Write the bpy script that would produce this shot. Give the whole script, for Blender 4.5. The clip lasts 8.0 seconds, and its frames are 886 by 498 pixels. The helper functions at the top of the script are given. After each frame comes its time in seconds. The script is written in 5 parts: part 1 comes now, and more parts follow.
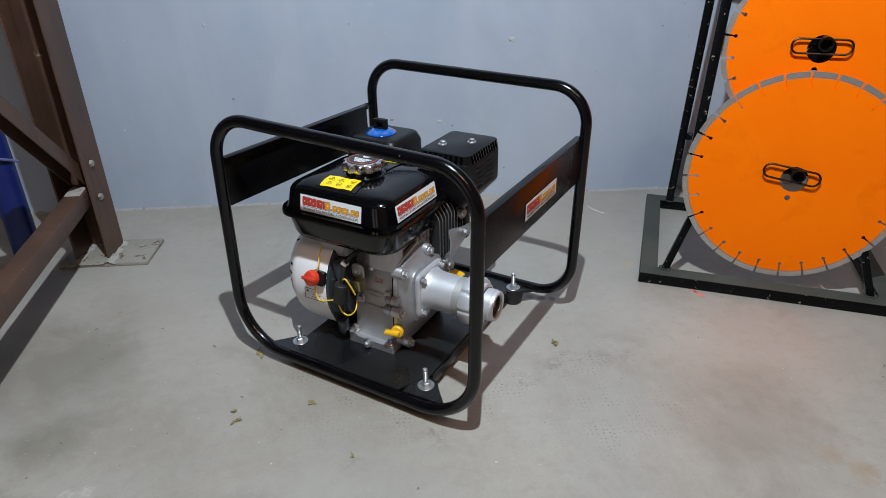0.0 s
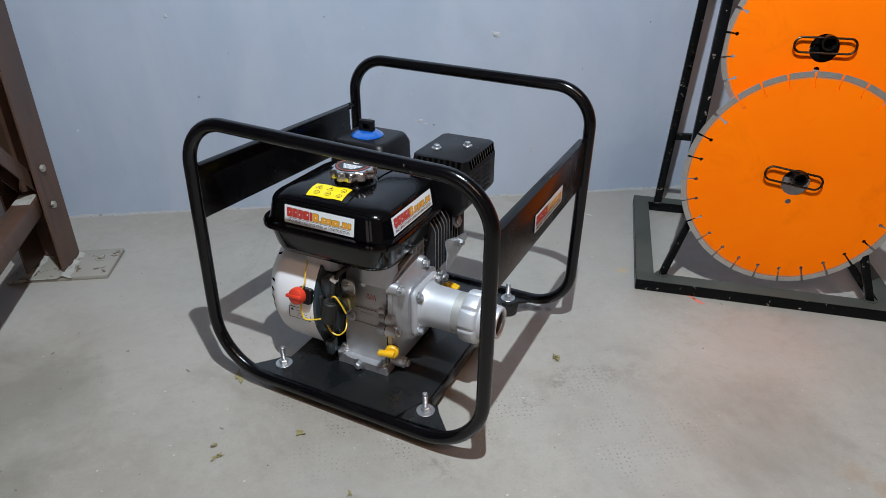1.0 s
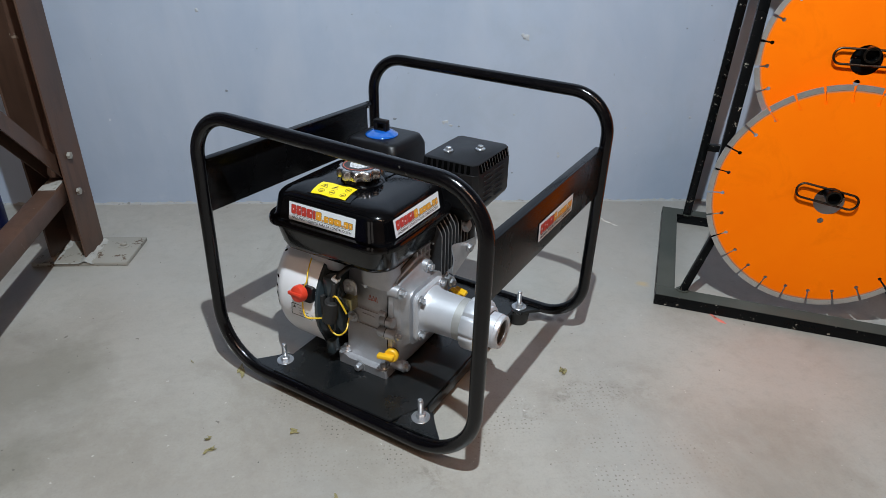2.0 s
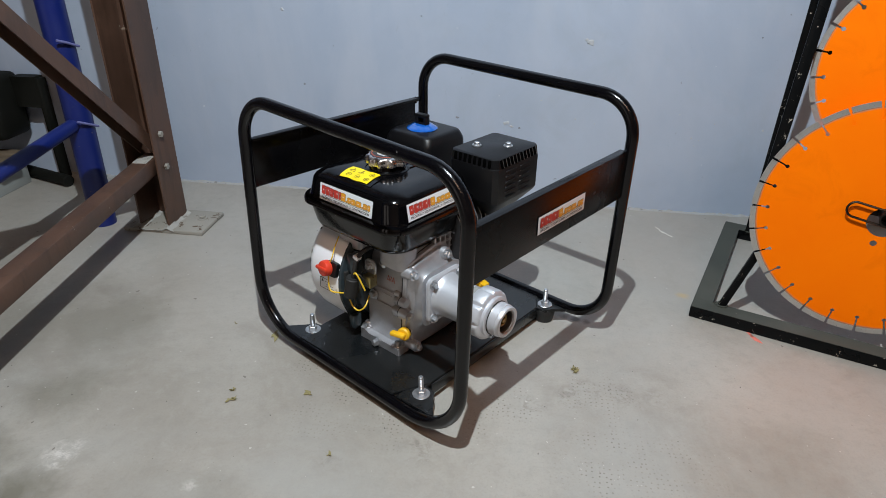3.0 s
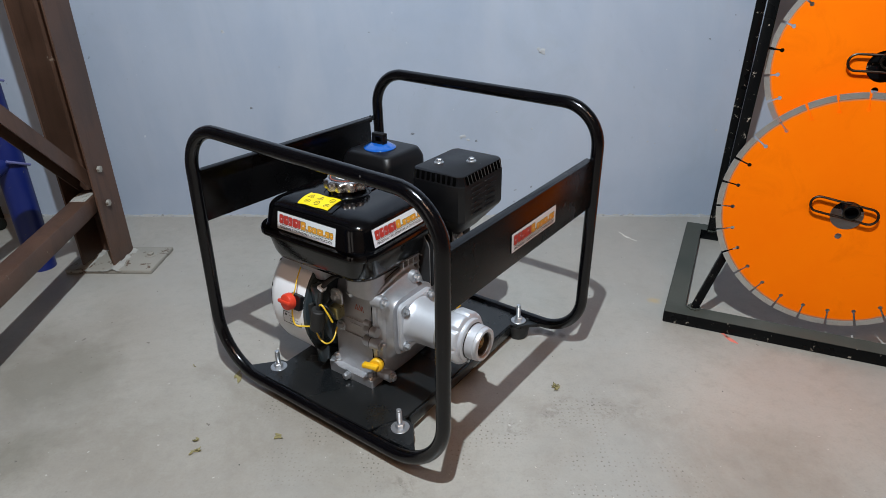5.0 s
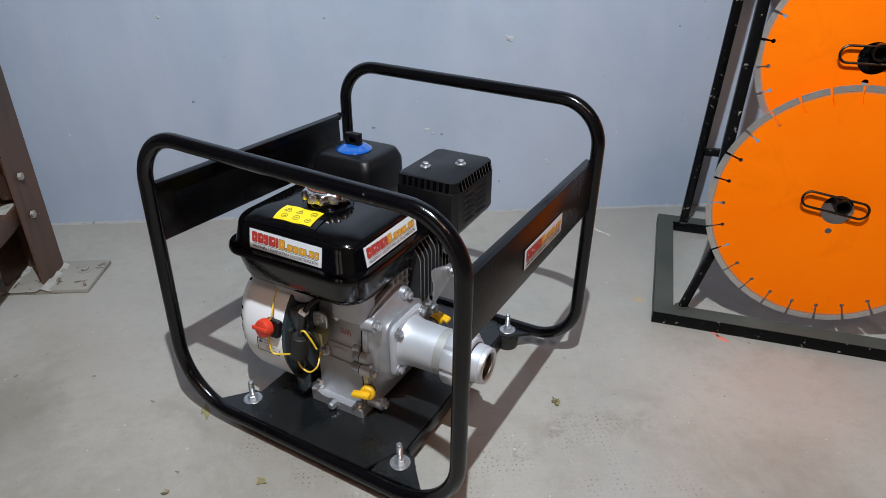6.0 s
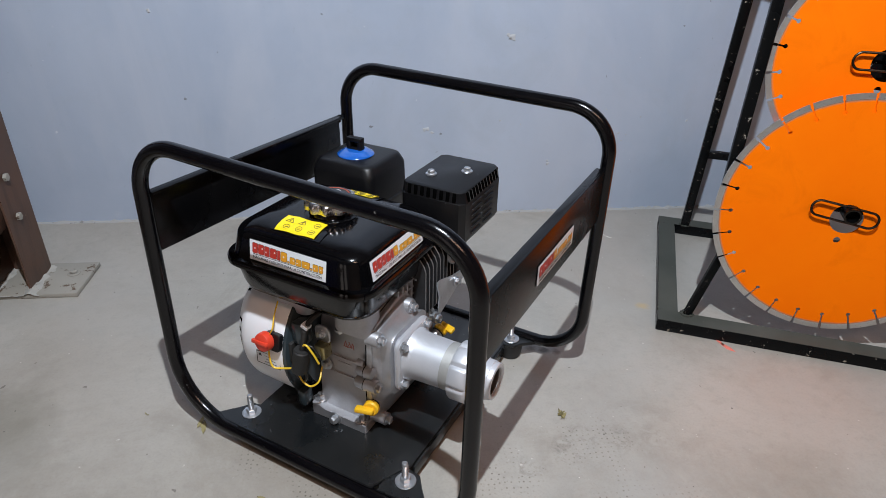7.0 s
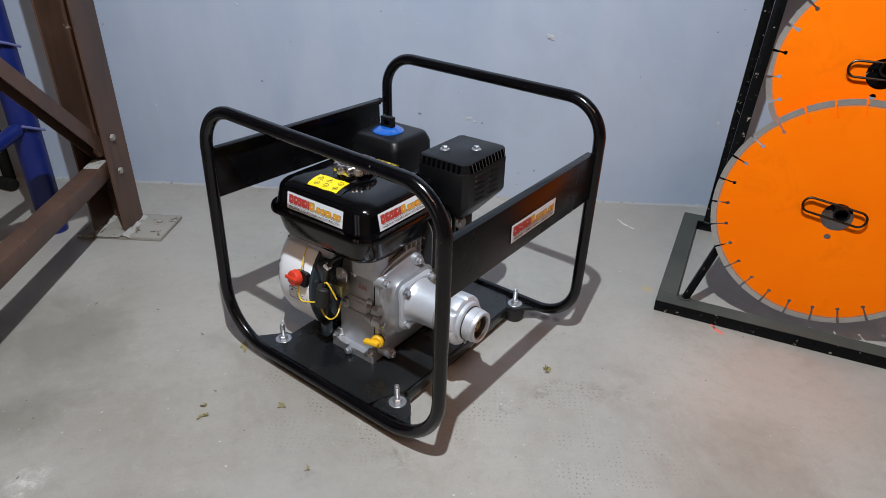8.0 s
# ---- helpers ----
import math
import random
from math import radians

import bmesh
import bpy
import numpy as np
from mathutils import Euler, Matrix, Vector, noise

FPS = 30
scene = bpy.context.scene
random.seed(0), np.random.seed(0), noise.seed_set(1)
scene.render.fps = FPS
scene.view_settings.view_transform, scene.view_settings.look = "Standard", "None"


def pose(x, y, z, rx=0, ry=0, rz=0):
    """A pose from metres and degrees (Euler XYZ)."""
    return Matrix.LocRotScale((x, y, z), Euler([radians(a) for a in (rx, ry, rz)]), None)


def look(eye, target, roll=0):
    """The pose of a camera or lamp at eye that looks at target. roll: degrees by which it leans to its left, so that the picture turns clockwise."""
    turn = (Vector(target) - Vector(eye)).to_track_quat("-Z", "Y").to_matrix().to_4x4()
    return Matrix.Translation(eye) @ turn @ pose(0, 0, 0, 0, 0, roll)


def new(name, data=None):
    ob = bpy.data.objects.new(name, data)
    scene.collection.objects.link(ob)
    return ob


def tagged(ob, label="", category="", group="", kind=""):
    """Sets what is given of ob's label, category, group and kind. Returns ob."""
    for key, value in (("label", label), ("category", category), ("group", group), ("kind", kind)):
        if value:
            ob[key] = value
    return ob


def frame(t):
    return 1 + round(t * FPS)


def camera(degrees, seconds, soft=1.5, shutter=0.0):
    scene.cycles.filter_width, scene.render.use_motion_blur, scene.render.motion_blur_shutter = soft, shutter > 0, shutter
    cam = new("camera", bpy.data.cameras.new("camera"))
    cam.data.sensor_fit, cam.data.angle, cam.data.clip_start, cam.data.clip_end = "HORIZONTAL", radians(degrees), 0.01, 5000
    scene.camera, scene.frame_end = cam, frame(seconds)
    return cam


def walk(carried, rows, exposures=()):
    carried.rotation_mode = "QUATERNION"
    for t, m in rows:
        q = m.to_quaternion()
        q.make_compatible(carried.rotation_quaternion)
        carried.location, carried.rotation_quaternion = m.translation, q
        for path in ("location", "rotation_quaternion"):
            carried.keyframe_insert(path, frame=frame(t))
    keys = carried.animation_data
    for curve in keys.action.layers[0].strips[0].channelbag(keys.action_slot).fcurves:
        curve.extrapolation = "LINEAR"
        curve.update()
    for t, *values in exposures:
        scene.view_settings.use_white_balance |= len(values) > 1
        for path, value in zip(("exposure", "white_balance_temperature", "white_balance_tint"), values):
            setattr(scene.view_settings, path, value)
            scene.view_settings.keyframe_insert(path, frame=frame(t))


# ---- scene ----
cam = camera(70.0, 8.0, soft=0.2)
PATH = [
    (0, (0.564, -0.888, 0.722), (-0.296, 0.662, -0.203), -0.7),
    (0.5, (0.513, -0.863, 0.719), (-0.285, 0.713, -0.22), 0.0),
    (1, (0.469, -0.84, 0.711), (-0.274, 0.76, -0.23), 0.5),
    (1.5, (0.471, -0.817, 0.709), (-0.271, 0.783, -0.234), 1.6),
    (2, (0.51, -0.796, 0.707), (-0.348, 0.747, -0.233), 1.3),
    (2.2, (0.536, -0.789, 0.707), (-0.418, 0.699, -0.229), 1.6),
    (3.3, (0.712, -0.742, 0.707), (-0.471, 0.584, -0.211), 0.4),
    (3.5, (0.736, -0.729, 0.705), (-0.48, 0.574, -0.203), -0.1),
    (4, (0.746, -0.723, 0.708), (-0.498, 0.567, -0.181), -1.8),
    (4.5, (0.691, -0.734, 0.709), (-0.457, 0.639, -0.184), -2.0),
    (4.7, (0.663, -0.739, 0.701), (-0.443, 0.671, -0.187), -1.6),
    (5.8, (0.505, -0.711, 0.699), (-0.365, 0.833, -0.226), 0.4),
    (6, (0.483, -0.701, 0.701), (-0.357, 0.849, -0.242), 0.3),
    (6.5, (0.435, -0.678, 0.706), (-0.361, 0.882, -0.259), -0.0),
    (7, (0.44, -0.679, 0.715), (-0.357, 0.876, -0.258), 1.2),
    (7.5, (0.552, -0.735, 0.735), (-0.405, 0.723, -0.244), 1.1),
    (8, (0.631, -0.758, 0.74), (-0.385, 0.662, -0.235), 1.5),
]
walk(cam, [(t, look(eye, target, roll)) for t, eye, target, roll in PATH],
     [(0, -0.02, 6480, 13), (0.8, 0.05, 6480, 13), (2.2, 0.06, 6500, 12), (3.5, 0.10, 6680, 13), (4.5, 0.07, 6620, 13), (5.8, 0.07, 6560, 14), (7, 0.10, 6600, 17), (8, 0.08, 6580, 16)])

# ---- world, lights ----
world = bpy.data.worlds.new("world")
scene.world = world
world.use_nodes = True
world.node_tree.nodes["Background"].inputs[0].default_value = (0.8, 0.9, 1.0, 1)
world.node_tree.nodes["Background"].inputs[1].default_value = 0.01


def lamp(name, eye, target, size, power, colour, size_y=None):
    data = bpy.data.lights.new(name, "AREA")
    data.shape = "RECTANGLE"
    data.size, data.size_y = size, size_y or size
    data.energy, data.color = power, colour
    ob = new(name, data)
    ob.matrix_world = look(eye, target)
    return ob


# unseen bulb, placed by the cast shadows; cone and aim added to brighten the middle
bulb = bpy.data.lights.new("hanging_bulb", "SPOT")
bulb.energy, bulb.color, bulb.shadow_soft_size = 149, (0.80, 0.93, 1.0), 0.012
bulb.spot_size, bulb.spot_blend = radians(158), 1.0
new("hanging_bulb", bulb).matrix_world = look((0.42, -0.58, 1.83), (-0.05, 0.42, 0.22))
# unseen warm fill, added overhead to lift and brown the shadows
lamp("warm_fill", (1.9, -1.5, 2.95), (1.9, -1.5, 0), 1.2, 24, (1.0, 0.66, 0.45), 0.4)


# ---- the room's own axes: x along the blue-grey wall, y towards it ----
WALL_TURN = 33.2
w0, wa, wb = Vector((-1.0, 0.13, 0)), Vector((math.cos(radians(WALL_TURN)), math.sin(radians(WALL_TURN)), 0)), Vector((math.sin(radians(WALL_TURN)), -math.cos(radians(WALL_TURN)), 0))


def in_room(a, b, z=0.0):
    """A place from its distance along the wall, its distance out of the wall, and its height."""
    p = w0 + wa * a + wb * b
    return Vector((p.x, p.y, z))


ROOM = pose(w0.x, w0.y, 0, 0, 0, WALL_TURN)
# soft fill light added out of view at the left, with no known source
lamp("left_fill", in_room(-2.2, 4.45, 1.2), in_room(0.0, 0.0, 0.6), 2.3, 11, (1.0, 0.93, 0.86), 2.2)


# ---- materials ----
def mat(name, colour, rough=0.5, metal=0.0, coat=0.0, gloss=0.5):
    m = bpy.data.materials.new(name)
    m.use_nodes = True
    b = m.node_tree.nodes["Principled BSDF"]
    b.inputs["Base Color"].default_value = (*colour, 1)
    b.inputs["Roughness"].default_value = rough
    b.inputs["Metallic"].default_value = metal
    b.inputs["Coat Weight"].default_value = coat
    b.inputs["Coat Roughness"].default_value = 0.08
    b.inputs["Specular IOR Level"].default_value = gloss
    return m, m.node_tree, b


def link(tree, a, b):
    tree.links.new(a, b)


def coords(tree):
    n = tree.nodes.new("ShaderNodeTexCoord")
    return n.outputs["Object"]


def noise_out(tree, vec, scale, detail=4.0, rough=0.55, distort=0.0):
    n = tree.nodes.new("ShaderNodeTexNoise")
    n.inputs["Scale"].default_value = scale
    n.inputs["Detail"].default_value = detail
    n.inputs["Roughness"].default_value = rough
    n.inputs["Distortion"].default_value = distort
    link(tree, vec, n.inputs["Vector"])
    return n.outputs["Fac"]


def ramp(tree, fac, stops):
    n = tree.nodes.new("ShaderNodeValToRGB")
    els = n.color_ramp.elements
    while len(els) < len(stops):
        els.new(0.5)
    for e, (p, c) in zip(els, stops):
        e.position = p
        e.color = (*c, 1) if len(c) == 3 else c
    link(tree, fac, n.inputs["Fac"])
    return n.outputs["Color"]


def grey(v):
    return (v, v, v)


def mix(tree, fac, a, b, mode="MIX"):
    n = tree.nodes.new("ShaderNodeMix")
    n.data_type, n.blend_type = "RGBA", mode
    for sock, v in ((n.inputs[0], fac), (n.inputs[6], a), (n.inputs[7], b)):
        if hasattr(v, "is_linked"):
            link(tree, v, sock)
        elif isinstance(v, (int, float)):
            sock.default_value = v
        else:
            sock.default_value = (*v, 1)
    return n.outputs[2]


def bump(tree, b, height, strength, distance):
    n = tree.nodes.new("ShaderNodeBump")
    n.inputs["Strength"].default_value = strength
    n.inputs["Distance"].default_value = distance
    link(tree, height, n.inputs["Height"])
    link(tree, n.outputs["Normal"], b.inputs["Normal"])


def painted(name, colour, rough, chip=None, dust=0.15, dust_colour=(0.35, 0.33, 0.3), coat=0.0, chip_at=0.72, scale=60.0, gloss=0.5, grain=0.13):
    """Paint with faint mottling, dust, small chips and uneven gloss."""
    m, t, b = mat(name, colour, rough, 0, coat, gloss)
    v = coords(t)
    big = noise_out(t, v, 9, 5, 0.6)
    fine = noise_out(t, v, scale * 5, 3)
    c = mix(t, ramp(t, big, [(0.35, grey(0.0)), (0.75, grey(dust))]), colour, dust_colour)
    if chip:
        spots = noise_out(t, v, scale, 6, 0.7)
        c = mix(t, ramp(t, spots, [(chip_at, grey(0)), (chip_at + 0.03, grey(1))]), c, chip)
    link(t, c, b.inputs["Base Color"])
    link(t, ramp(t, big, [(0.3, grey(rough * 0.8)), (0.75, grey(min(1, rough * 1.35)))]), b.inputs["Roughness"])
    bump(t, b, fine, grain, 0.0006)
    return m


def metal_mat(name, colour, rough, grain=350.0, strength=0.15, metal=1.0, low=0.68):
    m, t, b = mat(name, colour, rough, metal)
    v = coords(t)
    big = noise_out(t, v, 22, 5, 0.65)
    fine = noise_out(t, v, grain, 4, 0.7)
    dark = tuple(x * low for x in colour)
    link(t, ramp(t, big, [(0.3, dark), (0.65, colour)]), b.inputs["Base Color"])
    link(t, ramp(t, fine, [(0.3, grey(rough * 0.75)), (0.7, grey(min(1, rough * 1.3)))]), b.inputs["Roughness"])
    bump(t, b, fine, strength, 0.0006)
    return m


GLOSS_BLACK = painted("gloss_black_paint", (0.0013, 0.0013, 0.0022), 0.17, (0.10, 0.097, 0.09), 0.006, chip_at=0.675, scale=130, gloss=0.42, grain=0.20)
PANEL_BLACK = painted("panel_black_paint", (0.002, 0.002, 0.0025), 0.24, (0.14, 0.12, 0.11), 0.006, chip_at=0.68, scale=90, gloss=0.27, grain=0.12)
PLATE_BLACK = painted("plate_black_paint", (0.0048, 0.0062, 0.0074), 0.27, (0.17, 0.18, 0.19), 0.03, chip_at=0.675, scale=90, gloss=0.62, grain=0.22)
TANK_BLACK = painted("tank_black_enamel", (0.0015, 0.0015, 0.002), 0.12, None, 0.004, coat=0.0, gloss=0.45)
PLASTIC_BLACK = painted("black_plastic", (0.004, 0.004, 0.005), 0.34, None, 0.008, gloss=0.36)
MUFFLER_BLACK = painted("heatproof_black", (0.004, 0.004, 0.005), 0.36, (0.16, 0.16, 0.16), 0.006, chip_at=0.685, scale=120, gloss=0.38)
RUBBER = painted("rubber", (0.010, 0.010, 0.010), 0.6, None, 0.05)
DARK_HOLE = mat("dark_inside", (0.002, 0.002, 0.002), 0.9, gloss=0.0)[0]
CASE = metal_mat("sand_cast_aluminium", (0.50, 0.50, 0.52), 0.46, 300, 0.22, 0.6, 0.80)
CAST = metal_mat("cast_aluminium", (0.53, 0.535, 0.56), 0.42, 300, 0.16, 0.72, 0.78)
MACHINED = metal_mat("machined_aluminium", (0.70, 0.71, 0.75), 0.44, 400, 0.05, 0.55, 0.92)
BORE = metal_mat("shaded_bore", (0.20, 0.19, 0.18), 0.35, 300, 0.2, 0.8, 0.6)
BAND = metal_mat("unturned_aluminium", (0.52, 0.51, 0.49), 0.55, 300, 0.3, 0.5, 0.8)
ZINC = metal_mat("zinc_plated_steel", (0.60, 0.62, 0.65), 0.36, 300, 0.08, 0.85)
FIN = metal_mat("cast_fin", (0.05, 0.05, 0.052), 0.38, 300, 0.2, 0.5)
FIN_EDGE = metal_mat("bright_edge_strip", (0.30, 0.30, 0.30), 0.42, 300, 0.2, 0.7)
BRASS = metal_mat("brass", (0.45, 0.30, 0.12), 0.35, 200, 0.1)
OLIVE = metal_mat("yellow_passivated_steel", (0.50, 0.45, 0.25), 0.32, 200, 0.05)
CHROME = metal_mat("chrome", (0.86, 0.82, 0.81), 0.26, 60, 0.02)
SLATE = painted("slate_paint", (0.026, 0.038, 0.045), 0.16, (0.3, 0.3, 0.3), 0.03, chip_at=0.70, gloss=0.6)
WHITE = painted("white_paint", (0.87, 0.87, 0.89), 0.35, None, 0.08, coat=0.2)
RED = painted("red_plastic", (0.72, 0.055, 0.025), 0.35, None, 0.0)
YELLOW = painted("yellow_plastic", (0.86, 0.48, 0.01), 0.35, None, 0.03)
WIRE_YELLOW = mat("wire_yellow", (0.78, 0.50, 0.03), 0.4)[0]
WIRE_BLACK = mat("wire_black", (0.012, 0.012, 0.013), 0.4)[0]
BLUE_PLASTIC = painted("blue_plastic", (0.005, 0.105, 0.46), 0.08, None, 0.02, coat=1.0)
STICKER_WHITE = mat("sticker_white", (0.84, 0.85, 0.88), 0.35)[0]
STICKER_YELLOW = mat("sticker_yellow", (0.88, 0.66, 0.01), 0.4)[0]
INK_RED = mat("ink_red", (0.55, 0.035, 0.02), 0.4)[0]
INK_FAINT = mat("faint_red_ink", (0.42, 0.14, 0.11), 0.5)[0]
INK_ORANGE = mat("ink_orange", (0.80, 0.36, 0.015), 0.4)[0]
INK_CAP = mat("ink_vermilion", (0.62, 0.10, 0.04), 0.4)[0]
INK_BLACK = mat("ink_black", (0.02, 0.02, 0.022), 0.45)[0]


def racking_paint():
    """Brown paint: rust-red patches, pale plaster splashes, vertical grime that also paints inside shade."""
    m, t, b = mat("brown_paint", (0.105, 0.050, 0.030), 0.5)
    v = coords(t)
    long = t.nodes.new("ShaderNodeMapping")
    long.inputs["Scale"].default_value = (1.0, 1.0, 0.16)
    link(t, v, long.inputs["Vector"])
    streak = noise_out(t, long.outputs[0], 30, 6, 0.7, 0.6)
    big = noise_out(t, v, 7, 5, 0.6, 0.5)
    fine = noise_out(t, v, 260, 4, 0.7)
    c = ramp(t, big, [(0.3, (0.064, 0.034, 0.022)), (0.5, (0.090, 0.047, 0.031)), (0.72, (0.116, 0.058, 0.037))])
    c = mix(t, ramp(t, streak, [(0.50, grey(0)), (0.68, grey(0.55))]), c, (0.040, 0.022, 0.015))
    c = mix(t, ramp(t, noise_out(t, v, 26, 6, 0.7, 1.0), [(0.62, grey(0)), (0.72, grey(0.5))]), c, (0.150, 0.060, 0.030))
    c = mix(t, ramp(t, noise_out(t, v, 48, 5, 0.6, 0.4), [(0.70, grey(0)), (0.73, grey(0.7))]), c, (0.33, 0.27, 0.21))
    link(t, c, b.inputs["Base Color"])
    link(t, ramp(t, big, [(0.3, grey(0.40)), (0.75, grey(0.62))]), b.inputs["Roughness"])
    bump(t, b, fine, 0.2, 0.0006)
    return m


BROWN = racking_paint()
BLUE = painted("blue_paint", (0.003, 0.013, 0.13), 0.4, (0.12, 0.11, 0.11), 0.08, chip_at=0.67, scale=40, dust_colour=(0.08, 0.09, 0.14))
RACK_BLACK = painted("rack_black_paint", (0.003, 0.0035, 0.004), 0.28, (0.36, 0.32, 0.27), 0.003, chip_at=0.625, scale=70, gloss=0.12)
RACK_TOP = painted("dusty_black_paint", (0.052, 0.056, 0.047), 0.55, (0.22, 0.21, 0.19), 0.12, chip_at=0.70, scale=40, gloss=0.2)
DUSTY = painted("dusty_steel", (0.28, 0.265, 0.23), 0.8, (0.11, 0.075, 0.052), 0.5, chip_at=0.57, scale=34)
CEMENT = painted("hardened_cement", (0.36, 0.35, 0.32), 0.9, (0.22, 0.2, 0.17), 0.4, chip_at=0.58, scale=50)
SEGMENT = metal_mat("segment_steel", (0.66, 0.65, 0.62), 0.34, 500, 0.15, 0.8, 0.75)
WIRE_STEEL = metal_mat("dark_wire", (0.05, 0.045, 0.04), 0.35, 200, 0.1)
WOOD = painted("raw_wood", (0.130, 0.088, 0.048), 0.7, (0.45, 0.40, 0.30), 0.25, chip_at=0.61, scale=20)
SHEET = painted("galvanised_sheet", (0.30, 0.32, 0.31), 0.4, None, 0.2)
DEBRIS = painted("dry_leaf", (0.27, 0.23, 0.10), 0.8, (0.12, 0.10, 0.04), 0.5, chip_at=0.55, scale=120, dust_colour=(0.34, 0.30, 0.16))
CHALK = mat("chalk", (0.62, 0.60, 0.55), 0.9)[0]
PINK = mat("pink_crayon", (0.75, 0.20, 0.15), 0.8)[0]
LILAC = mat("lilac_plastic", (0.16, 0.17, 0.38), 0.4)[0]
CLOTH = painted("dark_cover", (0.005, 0.0055, 0.004), 0.6, None, 0.02, gloss=0.15)


def orange_paint(edge, shift):
    edge += shift
    m, t, b = mat("orange_blade_paint", (0.95, 0.19, 0.0), 0.65, gloss=0.06)
    v = coords(t)
    sep = t.nodes.new("ShaderNodeVectorMath")
    sep.operation = "LENGTH"
    link(t, v, sep.inputs[0])
    soft = noise_out(t, v, 40, 4)
    add = t.nodes.new("ShaderNodeMath")
    add.operation = "MULTIPLY_ADD"
    link(t, soft, add.inputs[0])
    add.inputs[1].default_value = 0.004
    link(t, sep.outputs["Value"], add.inputs[2])
    rim = ramp(t, add.outputs[0], [(edge - 0.0112, grey(0)), (edge - 0.0085, grey(0.9)), (edge - 0.005, grey(1))])
    big = noise_out(t, v, 6, 5, 0.6)
    paint = ramp(t, big, [(0.3, (0.97, 0.166, 0.0)), (0.7, (1.0, 0.190, 0.0))])
    paint = mix(t, ramp(t, noise_out(t, v, 11, 6, 0.7, 0.6), [(0.54, grey(0)), (0.72, grey(0.35))]), paint, (0.72, 0.115, 0.0))
    fade = ramp(t, add.outputs[0], [(edge - 0.0132, grey(0)), (edge - 0.0098, grey(1))])
    link(t, mix(t, rim, mix(t, fade, paint, (0.52, 0.20, 0.05)), (0.24, 0.225, 0.20)), b.inputs["Base Color"])
    link(t, mix(t, rim, (0, 0, 0), (0.6, 0.6, 0.6)), b.inputs["Metallic"])
    bump(t, b, noise_out(t, v, 500, 3), 0.08, 0.0004)
    return m




def wall_paint():
    m, t, b = mat("blue_grey_wall_paint", (0.30, 0.34, 0.41), 0.5)
    v = coords(t)
    big = noise_out(t, v, 1.6, 6, 0.6, 0.4)
    mid = noise_out(t, v, 14, 5, 0.6)
    fine = noise_out(t, v, 260, 3)
    c = mix(t, ramp(t, big, [(0.3, grey(0)), (0.7, grey(1))]), (0.332, 0.396, 0.506), (0.458, 0.518, 0.622))
    c = mix(t, ramp(t, mid, [(0.62, grey(0)), (0.8, grey(0.35))]), c, (0.52, 0.56, 0.63))
    c = mix(t, ramp(t, noise_out(t, v, 4.5, 7, 0.7, 0.8), [(0.5, grey(0)), (0.72, grey(0.45))]), c, (0.375, 0.420, 0.485))
    c = mix(t, ramp(t, noise_out(t, v, 30, 5, 0.7, 2.0), [(0.64, grey(0)), (0.72, grey(0.35))]), c, (0.30, 0.34, 0.41))
    tall = t.nodes.new("ShaderNodeMapping")
    tall.inputs["Scale"].default_value = (1.0, 1.0, 0.22)
    link(t, v, tall.inputs["Vector"])
    streak = noise_out(t, tall.outputs[0], 7, 5, 0.6, 0.5)
    c = mix(t, ramp(t, streak, [(0.46, grey(0)), (0.68, grey(0.5))]), c, (0.470, 0.515, 0.600))
    specks = noise_out(t, v, 55, 2, 0.4)
    c = mix(t, ramp(t, specks, [(0.775, grey(0)), (0.79, grey(0.6))]), c, (0.66, 0.69, 0.73))
    pits = noise_out(t, v, 38, 2, 0.4, 0.3)
    c = mix(t, ramp(t, pits, [(0.225, grey(0.75)), (0.245, grey(0))]), c, (0.2, 0.21, 0.25))
    link(t, c, b.inputs["Base Color"])
    link(t, ramp(t, mid, [(0.3, grey(0.42)), (0.8, grey(0.62))]), b.inputs["Roughness"])
    h = mix(t, 0.25, mid, fine)
    bump(t, b, h, 0.25, 0.002)
    return m


def blot(t, v, x, y, radius, amount, warp=0.5, scale=9.0):
    """A patch of its own ragged shape round a place of the floor."""
    p = ROOM.inverted() @ Vector((x, y, 0))
    sub = t.nodes.new("ShaderNodeVectorMath")
    sub.operation = "DISTANCE"
    link(t, v, sub.inputs[0])
    sub.inputs[1].default_value = (p.x, p.y, 0)
    add = t.nodes.new("ShaderNodeMath")
    add.operation = "MULTIPLY_ADD"
    link(t, noise_out(t, v, scale, 6, 0.65, 0.4), add.inputs[0])
    add.inputs[1].default_value = radius * warp * 4
    link(t, sub.outputs["Value"], add.inputs[2])
    mid = radius * warp * 2
    return ramp(t, add.outputs[0], [(max(0.0, mid + radius * 0.35), grey(amount)), (min(1.0, mid + radius * 1.1), grey(0))])


def times(t, a, b):
    n = t.nodes.new("ShaderNodeMath")
    n.operation = "MULTIPLY"
    link(t, a, n.inputs[0])
    link(t, b, n.inputs[1])
    return n.outputs[0]


def most(t, *socks):
    out = socks[0]
    for k in socks[1:]:
        n = t.nodes.new("ShaderNodeMath")
        n.operation = "MAXIMUM"
        link(t, out, n.inputs[0])
        link(t, k, n.inputs[1])
        out = n.outputs[0]
    return out


